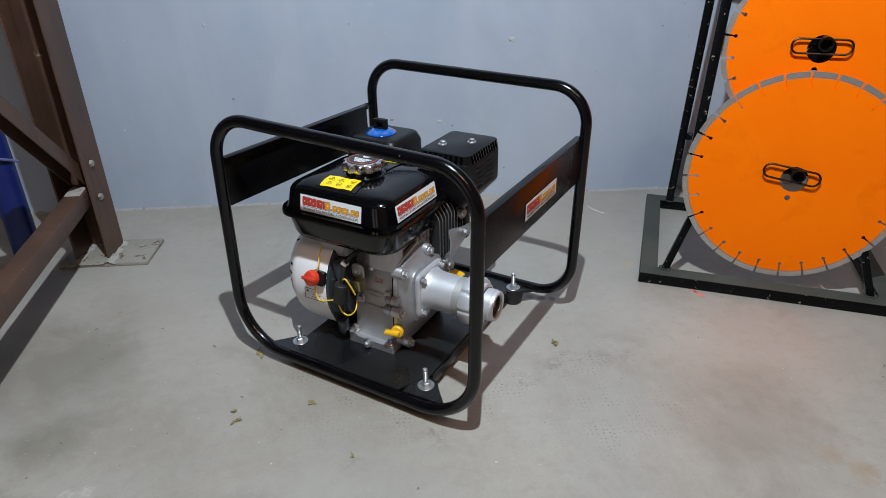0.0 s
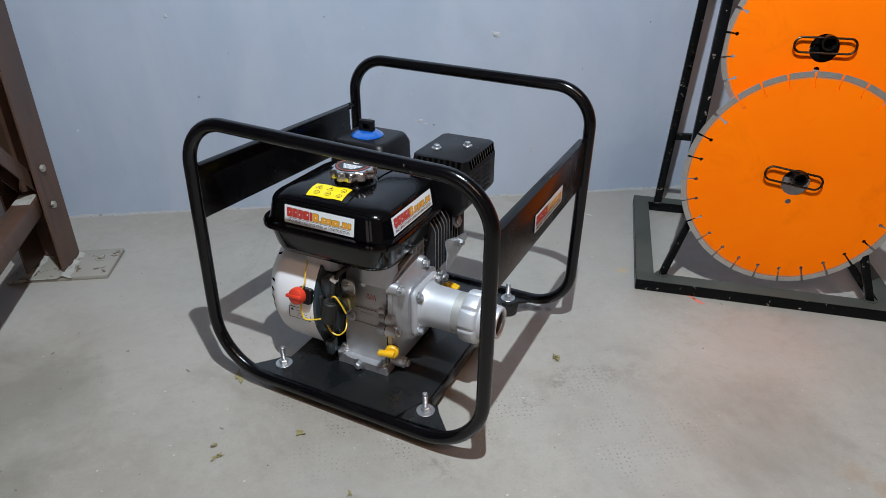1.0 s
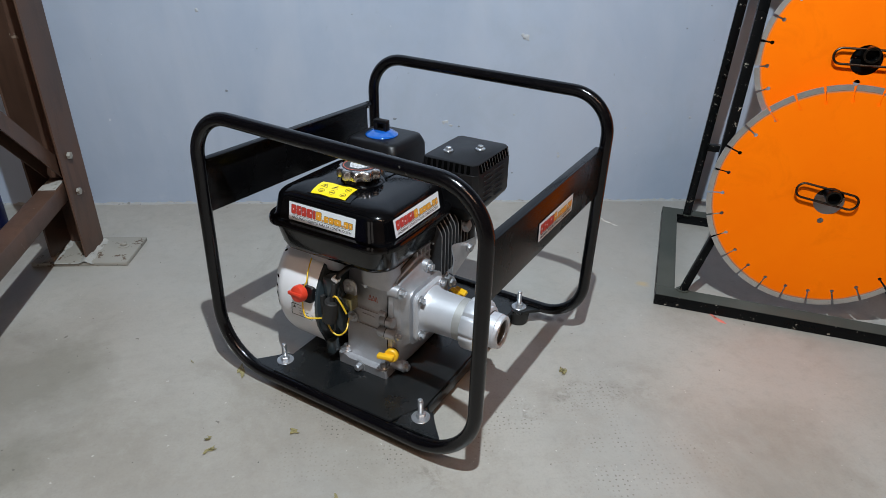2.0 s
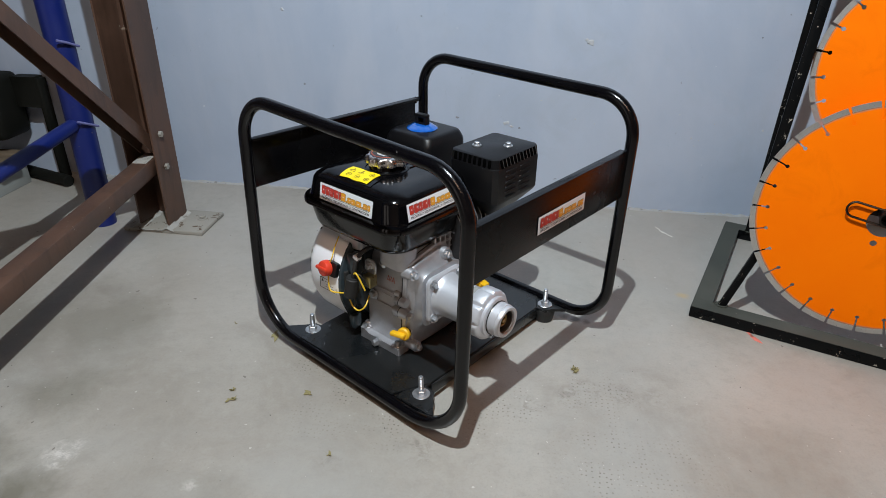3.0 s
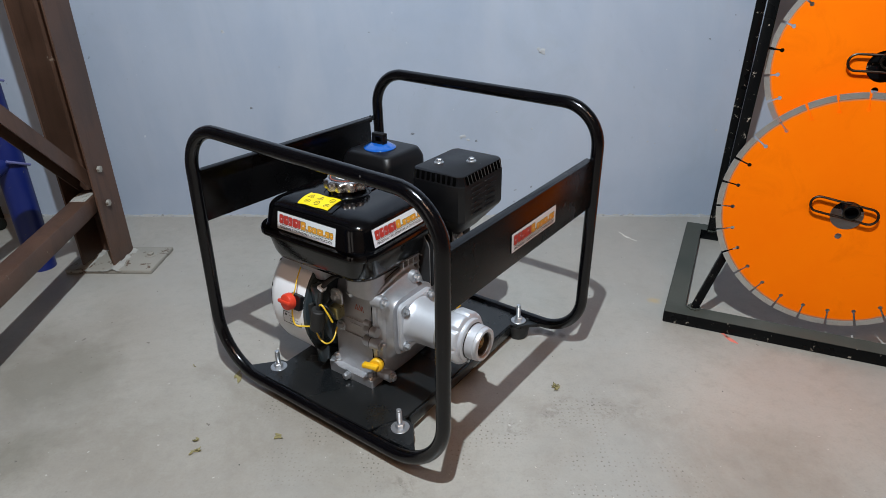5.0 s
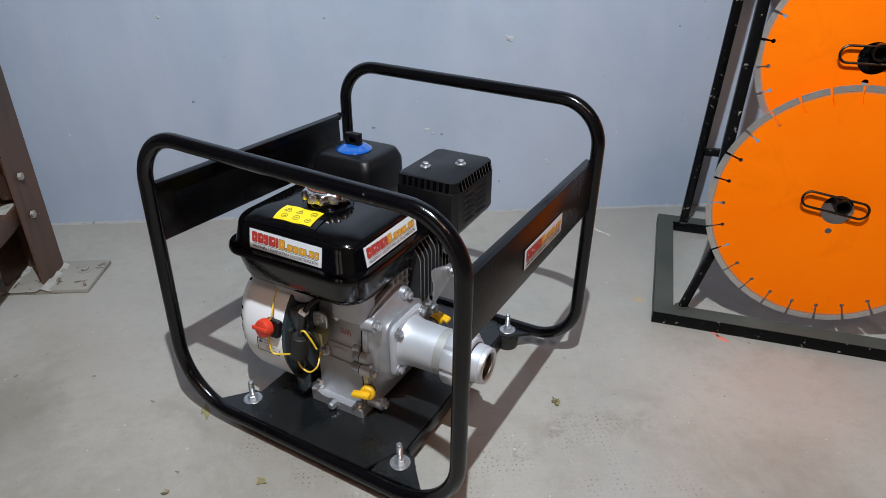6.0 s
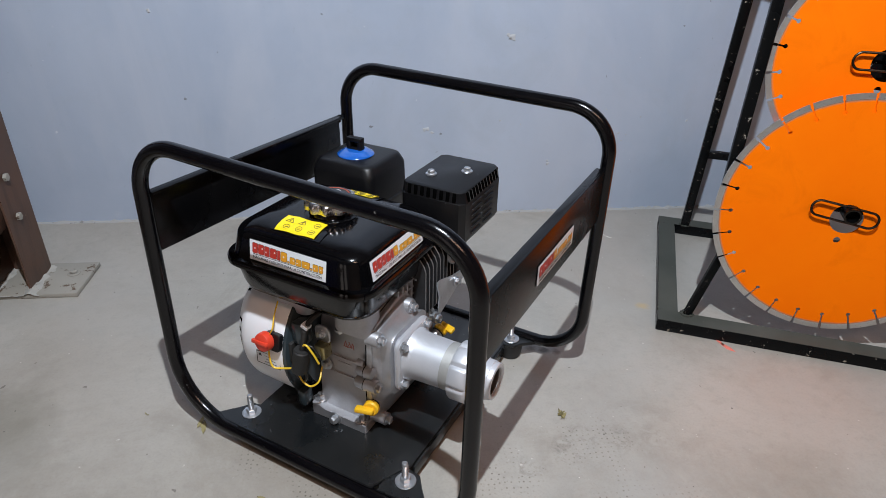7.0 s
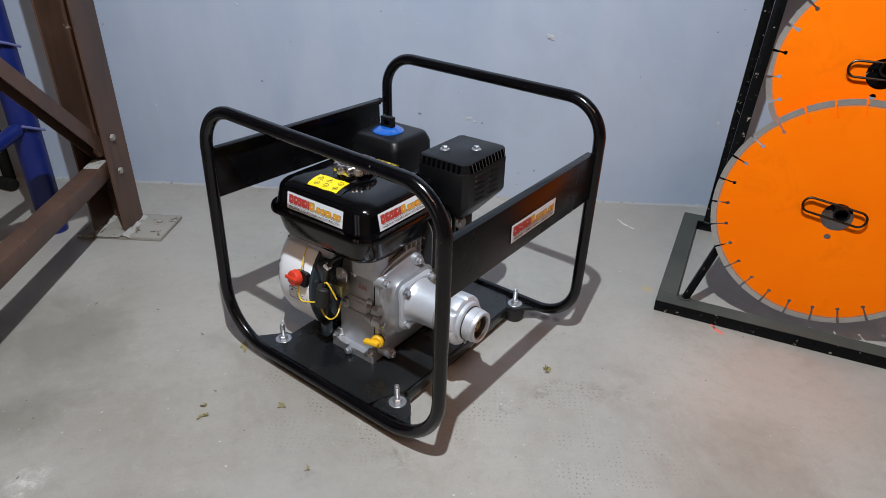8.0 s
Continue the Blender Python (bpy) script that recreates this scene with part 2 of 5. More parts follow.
def concrete():
    m, t, b = mat("polished_concrete", (0.38, 0.365, 0.33), 0.5, gloss=0.62)
    v = coords(t)
    big = noise_out(t, v, 1.7, 7, 0.62, 0.6)
    mid = noise_out(t, v, 8, 6, 0.65, 0.5)
    small = noise_out(t, v, 42, 5, 0.65, 0.3)
    fine = noise_out(t, v, 240, 4, 0.7)
    c = ramp(t, big, [(0.3, (0.285, 0.256, 0.218)), (0.5, (0.372, 0.343, 0.302)), (0.7, (0.450, 0.424, 0.380))])
    c = mix(t, ramp(t, mid, [(0.42, grey(0.0)), (0.72, grey(0.55))]), c, (0.420, 0.396, 0.356))
    c = mix(t, ramp(t, noise_out(t, v, 3.4, 6, 0.7, 1.0), [(0.52, grey(0)), (0.72, grey(0.55))]), c, (0.245, 0.215, 0.175))
    c = mix(t, ramp(t, small, [(0.28, grey(0.28)), (0.5, grey(0))]), c, (0.235, 0.222, 0.195))
    c = mix(t, ramp(t, small, [(0.55, grey(0)), (0.78, grey(0.3))]), c, (0.47, 0.455, 0.42))
    c = mix(t, ramp(t, fine, [(0.3, grey(0.22)), (0.5, grey(0))]), c, (0.20, 0.19, 0.165))
    c = mix(t, ramp(t, fine, [(0.58, grey(0)), (0.75, grey(0.17))]), c, (0.50, 0.49, 0.45))
    tone = noise_out(t, v, 2.3, 4, 0.55, 0.9)
    c = mix(t, ramp(t, tone, [(0.48, grey(0)), (0.66, grey(0.4))]), c, (0.372, 0.372, 0.352))
    c = mix(t, ramp(t, noise_out(t, v, 1.1, 5, 0.6, 0.5), [(0.50, grey(0)), (0.68, grey(0.35))]), c, (0.345, 0.305, 0.270))
    # olive-brown stains; the broad faint patches paint in the light's fall-off
    stain_and_falloff = most(t, blot(t, v, -0.50, -0.40, 0.15, 0.42), blot(t, v, -0.62, -0.52, 0.2, 0.38), blot(t, v, -0.33, -0.54, 0.08, 0.4), blot(t, v, -0.17, -0.672, 0.06, 0.75), blot(t, v, -0.28, -0.70, 0.09, 0.6), blot(t, v, 0.08, -0.62, 0.16, 0.25), blot(t, v, 0.62, 0.05, 0.14, 0.25))
    c = mix(t, stain_and_falloff, c, (0.140, 0.130, 0.094))
    # prints of a studded mat, and the dirt left along its edges
    vor = t.nodes.new("ShaderNodeTexVoronoi")
    vor.voronoi_dimensions = "2D"
    vor.inputs["Scale"].default_value = 112
    vor.inputs["Randomness"].default_value = 0.42
    link(t, v, vor.inputs["Vector"])
    dots = ramp(t, vor.outputs["Distance"], [(0.11, grey(1)), (0.19, grey(0))])
    worn = ramp(t, noise_out(t, v, 26, 4, 0.6), [(0.42, grey(0.0)), (0.62, grey(1))])
    zone = most(t, blot(t, v, 0.42, -0.08, 0.10, 0.7), blot(t, v, 0.50, -0.02, 0.07, 0.6), blot(t, v, 0.24, -0.07, 0.06, 0.9), blot(t, v, 0.33, 0.05, 0.07, 0.8), blot(t, v, -0.08, -0.225, 0.04, 0.9), blot(t, v, 0.02, -0.225, 0.045, 1.0), blot(t, v, 0.13, -0.24, 0.05, 1.0), blot(t, v, 0.03, -0.32, 0.07, 0.4), blot(t, v, 0.24, -0.13, 0.05, 0.7))
    c = mix(t, times(t, times(t, dots, worn), zone), c, (0.135, 0.115, 0.092))
    smudge = times(t, ramp(t, noise_out(t, v, 45, 6, 0.7, 1.5), [(0.48, grey(0)), (0.66, grey(0.5))]), most(t, blot(t, v, 0.26, -0.05, 0.025, 0.8), blot(t, v, 0.30, 0.01, 0.03, 1.0), blot(t, v, 0.315, 0.045, 0.03, 0.9), blot(t, v, 0.36, 0.07, 0.03, 0.8), blot(t, v, 0.41, 0.095, 0.03, 0.7), blot(t, v, 0.19, -0.245, 0.035, 0.9), blot(t, v, 0.10, -0.345, 0.03, 0.5)))
    c = mix(t, smudge, c, (0.13, 0.115, 0.09))
    # brown shade and dirt under the rear hoop's bottom bar, painted into the colour
    c = mix(t, most(t, blot(t, v, 0.166, 0.214, 0.011, 0.75, 0.4, 60), blot(t, v, 0.188, 0.221, 0.011, 0.8, 0.4, 60), blot(t, v, 0.209, 0.227, 0.010, 0.7, 0.4, 60)), c, (0.11, 0.075, 0.052))
    c = mix(t, blot(t, v, 0.3135, 0.4535, 0.014, 0.55, 0.5, 50), c, (0.52, 0.36, 0.13))
    c = mix(t, most(t, blot(t, v, 0.735, 0.006, 0.022, 0.35, 0.7, 40), blot(t, v, 0.775, -0.008, 0.026, 0.4, 0.7, 40)), c, (0.34, 0.22, 0.11))
    crust = times(t, ramp(t, noise_out(t, v, 70, 7, 0.75, 0.8), [(0.44, grey(0.10)), (0.58, grey(0.95))]), most(t, blot(t, v, -0.200, -0.597, 0.030, 1.0, 0.6, 40), blot(t, v, -0.005, -0.505, 0.012, 0.7, 0.6, 60)))
    c = mix(t, crust, c, (0.60, 0.57, 0.53))
    specks = noise_out(t, v, 110, 2, 0.4)
    c = mix(t, ramp(t, specks, [(0.755, grey(0)), (0.775, grey(0.7))]), c, (0.62, 0.60, 0.56))
    dark = noise_out(t, v, 85, 2, 0.4, 0.2)
    c = mix(t, ramp(t, dark, [(0.225, grey(0.7)), (0.245, grey(0))]), c, (0.11, 0.095, 0.08))
    link(t, c, b.inputs["Base Color"])
    link(t, ramp(t, mid, [(0.25, grey(0.30)), (0.8, grey(0.44))]), b.inputs["Roughness"])
    bump(t, b, mix(t, 0.5, small, fine), 0.22, 0.0010)
    return m


WALL = wall_paint()
FLOOR = concrete()
PLAIN = painted("plain_wall_paint", (0.34, 0.31, 0.27), 0.7, None, 0.1)


# ---- mesh helpers ----
def put(name, bm, material, smooth=True):
    me = bpy.data.meshes.new(name)
    bmesh.ops.recalc_face_normals(bm, faces=bm.faces)
    bm.to_mesh(me)
    bm.free()
    me.materials.append(material)
    if smooth:
        me.polygons.foreach_set("use_smooth", [True] * len(me.polygons))
        me.set_sharp_from_angle(angle=radians(35))
    return me


def part(name, bm, material, parent, label=""):
    ob = new(name, put(name, bm, material))
    ob.parent = parent
    return tagged(ob, label)


def thing(name, m, label, category, group="", kind=""):
    ob = new(name)
    ob.empty_display_size = 0.05
    ob.matrix_world = m
    return tagged(ob, label, category, group, kind)


def solid(name, bm, material, label, category, kind=""):
    return tagged(new(name, put(name, bm, material)), label, category, "", kind)


def box(bm, c, s, bevel=0.0, seg=2, m=None):
    r = bmesh.ops.create_cube(bm, size=1.0)
    vs = r["verts"]
    bmesh.ops.scale(bm, vec=s, verts=vs)
    if bevel:
        es = {e for v in vs for e in v.link_edges}
        out = bmesh.ops.bevel(bm, geom=list(es), offset=bevel, segments=seg, affect="EDGES", profile=0.5)
        vs = list({v for f in out["faces"] for v in f.verts} | {v for v in vs if v.is_valid})
    bmesh.ops.translate(bm, vec=c, verts=vs)
    if m is not None:
        bmesh.ops.transform(bm, matrix=m, verts=vs)
    return vs


def loft(bm, rings, cap=True, closed=False):
    rows = [[bm.verts.new(p) for p in ring] for ring in rings]
    n = len(rows[0])
    pairs = list(zip(rows, rows[1:])) + ([(rows[-1], rows[0])] if closed else [])
    for a, b in pairs:
        for k in range(n):
            bm.faces.new((a[k], a[(k + 1) % n], b[(k + 1) % n], b[k]))
    if cap and not closed:
        bm.faces.new(rows[0][::-1])
        bm.faces.new(rows[-1])
    return [v for r in rows for v in r]


def axes_for(d):
    d = Vector(d).normalized()
    s = d.orthogonal().normalized()
    return s, d.cross(s)


def lathe(bm, origin, axis, profile, seg=32, cap=True):
    """profile: (distance along the axis, radius)."""
    s, t = axes_for(axis)
    d, o = Vector(axis).normalized(), Vector(origin)
    rings = [[o + d * h + (s * math.cos(a) + t * math.sin(a)) * r for a in (2 * math.pi * k / seg for k in range(seg))] for h, r in profile]
    return loft(bm, rings, cap)


def cyl(bm, a, b, r, seg=20, bevel=0.0):
    a, b = Vector(a), Vector(b)
    h = (b - a).length
    e = min(bevel, r * 0.5, h * 0.4)
    prof = [(0, r - e), (e, r), (h - e, r), (h, r - e)] if e else [(0, r), (h, r)]
    return lathe(bm, a, b - a, prof, seg)


def fillet(points, radius, closed=False, seg=8):
    """A line with its corners rounded."""
    out, n = [], len(points)
    P = [Vector(p) for p in points]
    for i, p in enumerate(P):
        if not closed and i in (0, n - 1):
            out.append(p)
            continue
        a, b = (P[i - 1] - p).normalized(), (P[(i + 1) % n] - p).normalized()
        half = a.angle(b) / 2
        r = radius[i] if isinstance(radius, (list, tuple)) else radius
        cut = r / math.tan(half)
        centre = p + (a + b).normalized() * (r / math.sin(half))
        u, w = p + a * cut - centre, p + b * cut - centre
        for k in range(seg + 1):
            f = k / seg
            ang = u.angle(w)
            out.append(centre + (u * math.sin((1 - f) * ang) + w * math.sin(f * ang)) / math.sin(ang))
    return out


def sweep(bm, path, r, seg=16, closed=False):
    P = [Vector(p) for p in path]
    n = len(P)
    tang = []
    for i in range(n):
        a = P[i - 1] if i or closed else P[i]
        b = P[(i + 1) % n] if i < n - 1 or closed else P[i]
        tang.append((b - a).normalized())
    s = tang[0].orthogonal().normalized()
    rings = []
    for p, d in zip(P, tang):
        s = (s - d * s.dot(d)).normalized()
        t = d.cross(s)
        rings.append([p + (s * math.cos(x) + t * math.sin(x)) * r for x in (2 * math.pi * k / seg for k in range(seg))])
    return loft(bm, rings, not closed, closed)


def rrect(cx, cy, sx, sy, r, seg=6):
    """A rounded rectangle, counterclockwise."""
    out = []
    for qx, qy, a0 in ((1, 1, 0), (-1, 1, 90), (-1, -1, 180), (1, -1, 270)):
        ox, oy = cx + qx * (sx / 2 - r), cy + qy * (sy / 2 - r)
        for k in range(seg + 1):
            a = radians(a0 + 90 * k / seg)
            out.append((ox + r * math.cos(a), oy + r * math.sin(a)))
    return out


def prism(bm, outline, lo, hi, axis="z", edge=0.0):
    """A plate from an outline in the two other axes, with eased edges."""
    def at(p, h):
        u, v = p
        return {"z": (u, v, h), "x": (h, u, v), "y": (u, h, v)}[axis]
    if edge:
        cx, cy = sum(p[0] for p in outline) / len(outline), sum(p[1] for p in outline) / len(outline)
        def shrunk(p):
            d = math.hypot(p[0] - cx, p[1] - cy)
            f = (d - edge) / d
            return cx + (p[0] - cx) * f, cy + (p[1] - cy) * f
        small = [shrunk(p) for p in outline]
        rings = [[at(p, lo) for p in small], [at(p, lo + edge) for p in outline], [at(p, hi - edge) for p in outline], [at(p, hi) for p in small]]
    else:
        rings = [[at(p, lo) for p in outline], [at(p, hi) for p in outline]]
    return loft(bm, rings)


def beam(bm, a, b, w, h, up=(0, 0, 1), bevel=0.003):
    """A rectangular bar from a to b, w across and h along up."""
    a, b = Vector(a), Vector(b)
    d = (b - a).normalized()
    side = d.cross(Vector(up)).normalized()
    top = side.cross(d)
    m = Matrix((side, d, top)).transposed().to_4x4()
    m.translation = (a + b) / 2
    return box(bm, (0, 0, 0), (w, (b - a).length, h), bevel, 2, m)


def hexbolt(bm, at, axis, r=0.0055, h=0.005, washer=True, shank=0.0):
    """Head, flange and shank end of a hexagon bolt."""
    at, d = Vector(at), Vector(axis).normalized()
    if washer:
        cyl(bm, at - d * 0.001, at + d * 0.0015, r * 1.55, 16, 0.0004)
    lathe(bm, at + d * 0.0015, d, [(0, r), (h * 0.8, r), (h, r * 0.82)], 6)
    if shank:
        cyl(bm, at + d * 0.003, at + d * shank, r * 0.6, 10, 0.0006)


def words(text, size, depth=0.0001):
    c = bpy.data.curves.new("words", "FONT")
    c.body, c.size, c.extrude = text, size, depth
    c.align_x, c.align_y = "CENTER", "CENTER"
    ob = new("words", c)
    me = bpy.data.meshes.new_from_object(ob)
    bpy.data.objects.remove(ob)
    bm = bmesh.new()
    bm.from_mesh(me)
    bpy.data.meshes.remove(me)
    return bm


# ---- setting ----
def setting(name, c, s, material, label, category):
    bm = bmesh.new()
    box(bm, c, s)
    ob = solid(name, bm, material, label, category, "structure")
    ob.matrix_world = ROOM
    return ob


setting("floor", (0, -2.2, -0.05), (8.4, 5.0, 0.1), FLOOR, "worn grey polished concrete floor with stains", "floor")
setting("wall_north", (0, 0.1, 1.5), (8.4, 0.2, 3.2), WALL, "blue-grey painted plaster wall with chips", "wall")
# the opening in this wall is made up to go with the fill light
bm = bmesh.new()
for a0, a1, z0, z1 in ((-4.2, -3.4, -0.1, 3.1), (-1.0, 4.2, -0.1, 3.1), (-3.4, -1.0, 2.35, 3.1)):
    box(bm, ((a0 + a1) / 2, -4.6, (z0 + z1) / 2), (a1 - a0, 0.2, z1 - z0))
solid("wall_south", bm, PLAIN, "plain grey painted wall with an opening added for a fill light", "wall", "structure").matrix_world = ROOM
setting("wall_east", (4.1, -2.25, 1.5), (0.2, 4.5, 3.2), PLAIN, "plain grey painted wall", "wall")
setting("wall_west", (-4.1, -2.25, 1.5), (0.2, 4.5, 3.2), PLAIN, "plain grey painted wall", "wall")
setting("ceiling", (0, -2.2, 3.15), (8.4, 5.0, 0.1), PLAIN, "plain grey ceiling", "ceiling")

# ---- the power unit: tubular frame ----
unit = thing("power_unit", pose(0, 0, 0), "black tubular frame carrying a small petrol engine, on rubber feet", "engine")
TUBE = 0.0101


def hoop(y, bottom, top, lift, low, high, lean, turn):
    """A closed bent tube: its corners left and right below and above, their heights, the two bending radii, and how its plane leans and turns."""
    def at(x, z):
        return (x, y + lean * (z - 0.24) + turn * x, z)
    corners = [at(bottom[0], lift[0]), at(bottom[1], lift[1]), at(top[1], lift[3]), at(top[0], lift[2])]
    bm = bmesh.new()
    sweep(bm, fillet(corners, [low, low, high, high], True, 12), TUBE, 24, True)
    return part("hoop", bm, GLOSS_BLACK, unit, "bent steel tube in gloss black paint")


hoop(-0.2055, (-0.2447, 0.2406), (-0.2410, 0.2399), (0.0215, 0.0218, 0.4496, 0.4364), 0.095, 0.0715, 0.0207, -0.0186)
hoop(0.207, (-0.212, 0.252), (-0.2125, 0.2555), (0.031, 0.032, 0.4645, 0.4555), 0.076, 0.066, 0.0, -0.018)


def side_panel(x0, y0, x1, y1, z0, z1, inward):
    """A folded flat bar between the hoops."""
    bm = bmesh.new()
    a, b = Vector((x0, y0, (z0 + z1) / 2)), Vector((x1, y1, (z0 + z1) / 2 + 0.006))
    beam(bm, a, b, 0.004, z1 - z0, (0, 0, 1), 0.0012)
    off = Vector((inward * 0.006, 0, 0))
    up = Vector((0, 0, (z1 - z0) / 2 - 0.002))
    beam(bm, a + off + up, b + off + up, 0.0125, 0.004, (0, 0, 1), 0.0012)
    p = part("side_panel", bm, PANEL_BLACK, unit, "folded flat steel bar in black paint")
    for end, hp in ((a, 1), (b, -1)):
        for h in (-1, 1):
            bm = bmesh.new()
            for k in range(4):
                c = end + Vector((inward * 0.001, -hp * 0.001, h * ((z1 - z0) / 2 - 0.006) + (k - 1.5) * 0.003))
                bmesh.ops.create_icosphere(bm, subdivisions=1, radius=0.0032, matrix=Matrix.Translation(c) @ Matrix.Diagonal((1, 1.1, 0.9, 1)))
            part("weld", bm, GLOSS_BLACK, p, "painted weld bead")
    return p


panel_right = side_panel(0.2405, -0.199, 0.2535, 0.192, 0.285, 0.368, -1)
panel_left = side_panel(-0.2435, -0.190, -0.2110, 0.184, 0.287, 0.376, 1)
bm = bmesh.new()
beam(bm, (-0.2110, 0.180, 0.3755), (-0.2122, 0.203, 0.3765), 0.005, 0.009, (0, 0, 1), 0.002)
part("weld", bm, GLOSS_BLACK, panel_left, "painted weld bridging a narrow gap")

bm = bmesh.new()
beam(bm, (0.2400, -0.2000, 0.300), (0.2400, -0.2000, 0.318), 0.006, 0.006, (0, 1, 0), 0.002)
part("weld", bm, BROWN, panel_right, "rusty brown weld where the paint has burnt off")

# base plate with eared corners, studs and feet
PLATE_Z = 0.034
bm = bmesh.new()
prism(bm, [(-0.134, -0.2085), (0.098, -0.2085), (0.128, -0.150), (0.133, 0.160), (0.110, 0.198), (-0.110, 0.198), (-0.130, 0.165), (-0.134, -0.160)], 0.028, PLATE_Z, "z", 0.0012)
base_plate = part("base_plate", bm, PLATE_BLACK, unit, "flat black painted steel base plate, scuffed")
bm = bmesh.new()
beam(bm, (0.131, -0.15, 0.022), (0.134, 0.16, 0.022), 0.004, 0.02)
part("edge_fold", bm, PLATE_BLACK, base_plate)
bm = bmesh.new()
beam(bm, (-0.134, -0.15, 0.022), (-0.131, 0.16, 0.022), 0.004, 0.02)
part("edge_fold", bm, PLATE_BLACK, base_plate)
for sx, sy, bx, by in ((-1, -1, -0.134, -0.177), (1, -1, 0.134, -0.177), (1, 1, 0.138, 0.182), (-1, 1, -0.128, 0.182)):
    ear = bmesh.new()
    reach = 0.030 if sy < 0 else 0.022
    prism(ear, [(bx - sx * 0.028, by + sy * reach), (bx - sx * 0.026, by - sy * 0.024), (bx + sx * 0.012, by - sy * 0.018), (bx + sx * 0.022, by - sy * 0.004), (bx + sx * 0.050, by + sy * (reach - 0.002))][::(1 if sx * sy > 0 else -1)], 0.0265, 0.0325, "z", 0.001)
    part("ear", ear, PLATE_BLACK, base_plate, "black steel corner tab")
    stud = bmesh.new()
    cyl(stud, (bx, by, 0.02), (bx - 0.001 * sx, by, 0.067), 0.0040, 12, 0.0008)
    for k in range(12):
        lathe(stud, (bx - 0.0004 * sx, by, 0.044 + k * 0.0016), (0, 0, 1), [(0, 0.0038), (0.0005, 0.0044), (0.001, 0.0038)], 12, False)
    st = part("stud", stud, ZINC, base_plate, "bright zinc-plated threaded stud")
    w = bmesh.new()
    lathe(w, (bx, by, 0.0325), (0, 0, 1), [(0, 0.0140), (0.0012, 0.0144), (0.0018, 0.0137), (0.0018, 0.005)], 28)
    part("washer", w, ZINC, base_plate)
    n = bmesh.new()
    lathe(n, (bx, by, 0.0343), (0, 0, 1), [(0, 0.0078), (0.0062, 0.0078), (0.0072, 0.0066)], 6)
    part("nut", n, ZINC, base_plate)
    f = bmesh.new()
    lathe(f, (bx, by, 0.0), (0, 0, 1), [(0, 0.017), (0.003, 0.019), (0.022, 0.0215), (0.0265, 0.020)], 28)
    part("rubber_foot", f, RUBBER, unit, "black rubber foot")


# ---- stickers ----
def sticker(parent, m, w=0.124, h=0.028):
    """A white sticker with a coloured wordmark as plain blocks, and a line of small print."""
    def laid(bm):
        bmesh.ops.transform(bm, matrix=m, verts=bm.verts)
        return bm
    def plate(dw, z, material, name):
        bm = bmesh.new()
        prism(bm, rrect(0, 0, w - dw, h - dw, 0.0008, 2), z - 0.0005, z)
        part(name, laid(bm), material, parent)
    plate(-0.0012, 0.0002, INK_BLACK, "sticker_border")
    plate(0, 0.0004, STICKER_WHITE, "sticker")
    # wordmark as plain blocks: width, height, colour, and the pale nick in each
    blocks = [(5.8, 10.4, 0, 1), (6.2, 10.2, 0, 2), (5.4, 10.0, 0, 3), (7.4, 9.8, 0, 2), (2.8, 9.6, 0, 0), (6.8, 9.6, 1, 1), (1.7, 1.9, 1, 0), (5.4, 6.8, 1, 2), (5.8, 6.8, 1, 3), (8.4, 6.8, 1, 1), (1.7, 1.9, 1, 0), (5.6, 6.8, 1, 3), (3.8, 6.8, 1, 1)]
    gap, total = 0.9, sum(g[0] + 0.9 for g in blocks) - 0.9
    f = (w * 0.92) / total
    fy = h * 0.048
    x, lo = -total * f / 2, -h * 0.13
    for gw, gh, c, nick in blocks:
        r = min(gw * f, gh * fy) * 0.22
        for name, material, grow, z in (("block_outline", INK_BLACK, 0.0004, 0.0006), ("colour_block", (INK_RED, INK_ORANGE)[c], 0, 0.0008)):
            bm = bmesh.new()
            prism(bm, rrect(x + gw * f / 2, lo + gh * fy / 2, gw * f + 2 * grow, gh * fy + 2 * grow, r, 3), z - 0.0003, z)
            part(name, laid(bm), material, parent)
        if nick:
            bm = bmesh.new()
            nw, nh = gw * f * 0.20, gh * fy * 0.17
            nx, ny = {1: (0.5, 0.5), 2: (0.72, 0.62), 3: (0.34, 0.42)}[nick]
            prism(bm, rrect(x + gw * f * nx, lo + gh * fy * ny, nw, nh, nh * 0.3, 2), 0.0007, 0.0010)
            part("nick", laid(bm), STICKER_WHITE, parent)
        x += (gw + gap) * f
    bm = bmesh.new()
    box(bm, (0, -h * 0.185, 0.0006), (w * 0.9, 0.0005, 0.0002))
    part("rule", laid(bm), INK_BLACK, parent)
    bm = words("MÁQUINAS Y EQUIPOS PARA LA CONSTRUCCIÓN", 0.1)
    xs = [v.co.x for v in bm.verts]
    k = w * 0.90 / (max(xs) - min(xs))
    bmesh.ops.transform(bm, matrix=Matrix.Translation((0, -h * 0.335, 0.0008)) @ Matrix.Diagonal((k, k * 1.1, 1, 1)), verts=bm.verts)
    part("small_print", laid(bm), INK_BLACK, parent, "small black capitals")


def facing(origin, right, up):
    r, u = Vector(right).normalized(), Vector(up)
    u = (u - r * u.dot(r)).normalized()
    m = Matrix((r, u, r.cross(u))).transposed().to_4x4()
    m.translation = origin
    return m


sticker(panel_right, facing((0.2501, 0.004, 0.324), (0.012, 0.39, 0.006), (0, 0, 1)))

# ---- engine ----
TC = (-0.055, -0.051)


def tank_ring(z, sx, sy, r):
    return [(x, y, z) for x, y in rrect(TC[0], TC[1], sx, sy, r, 8)]


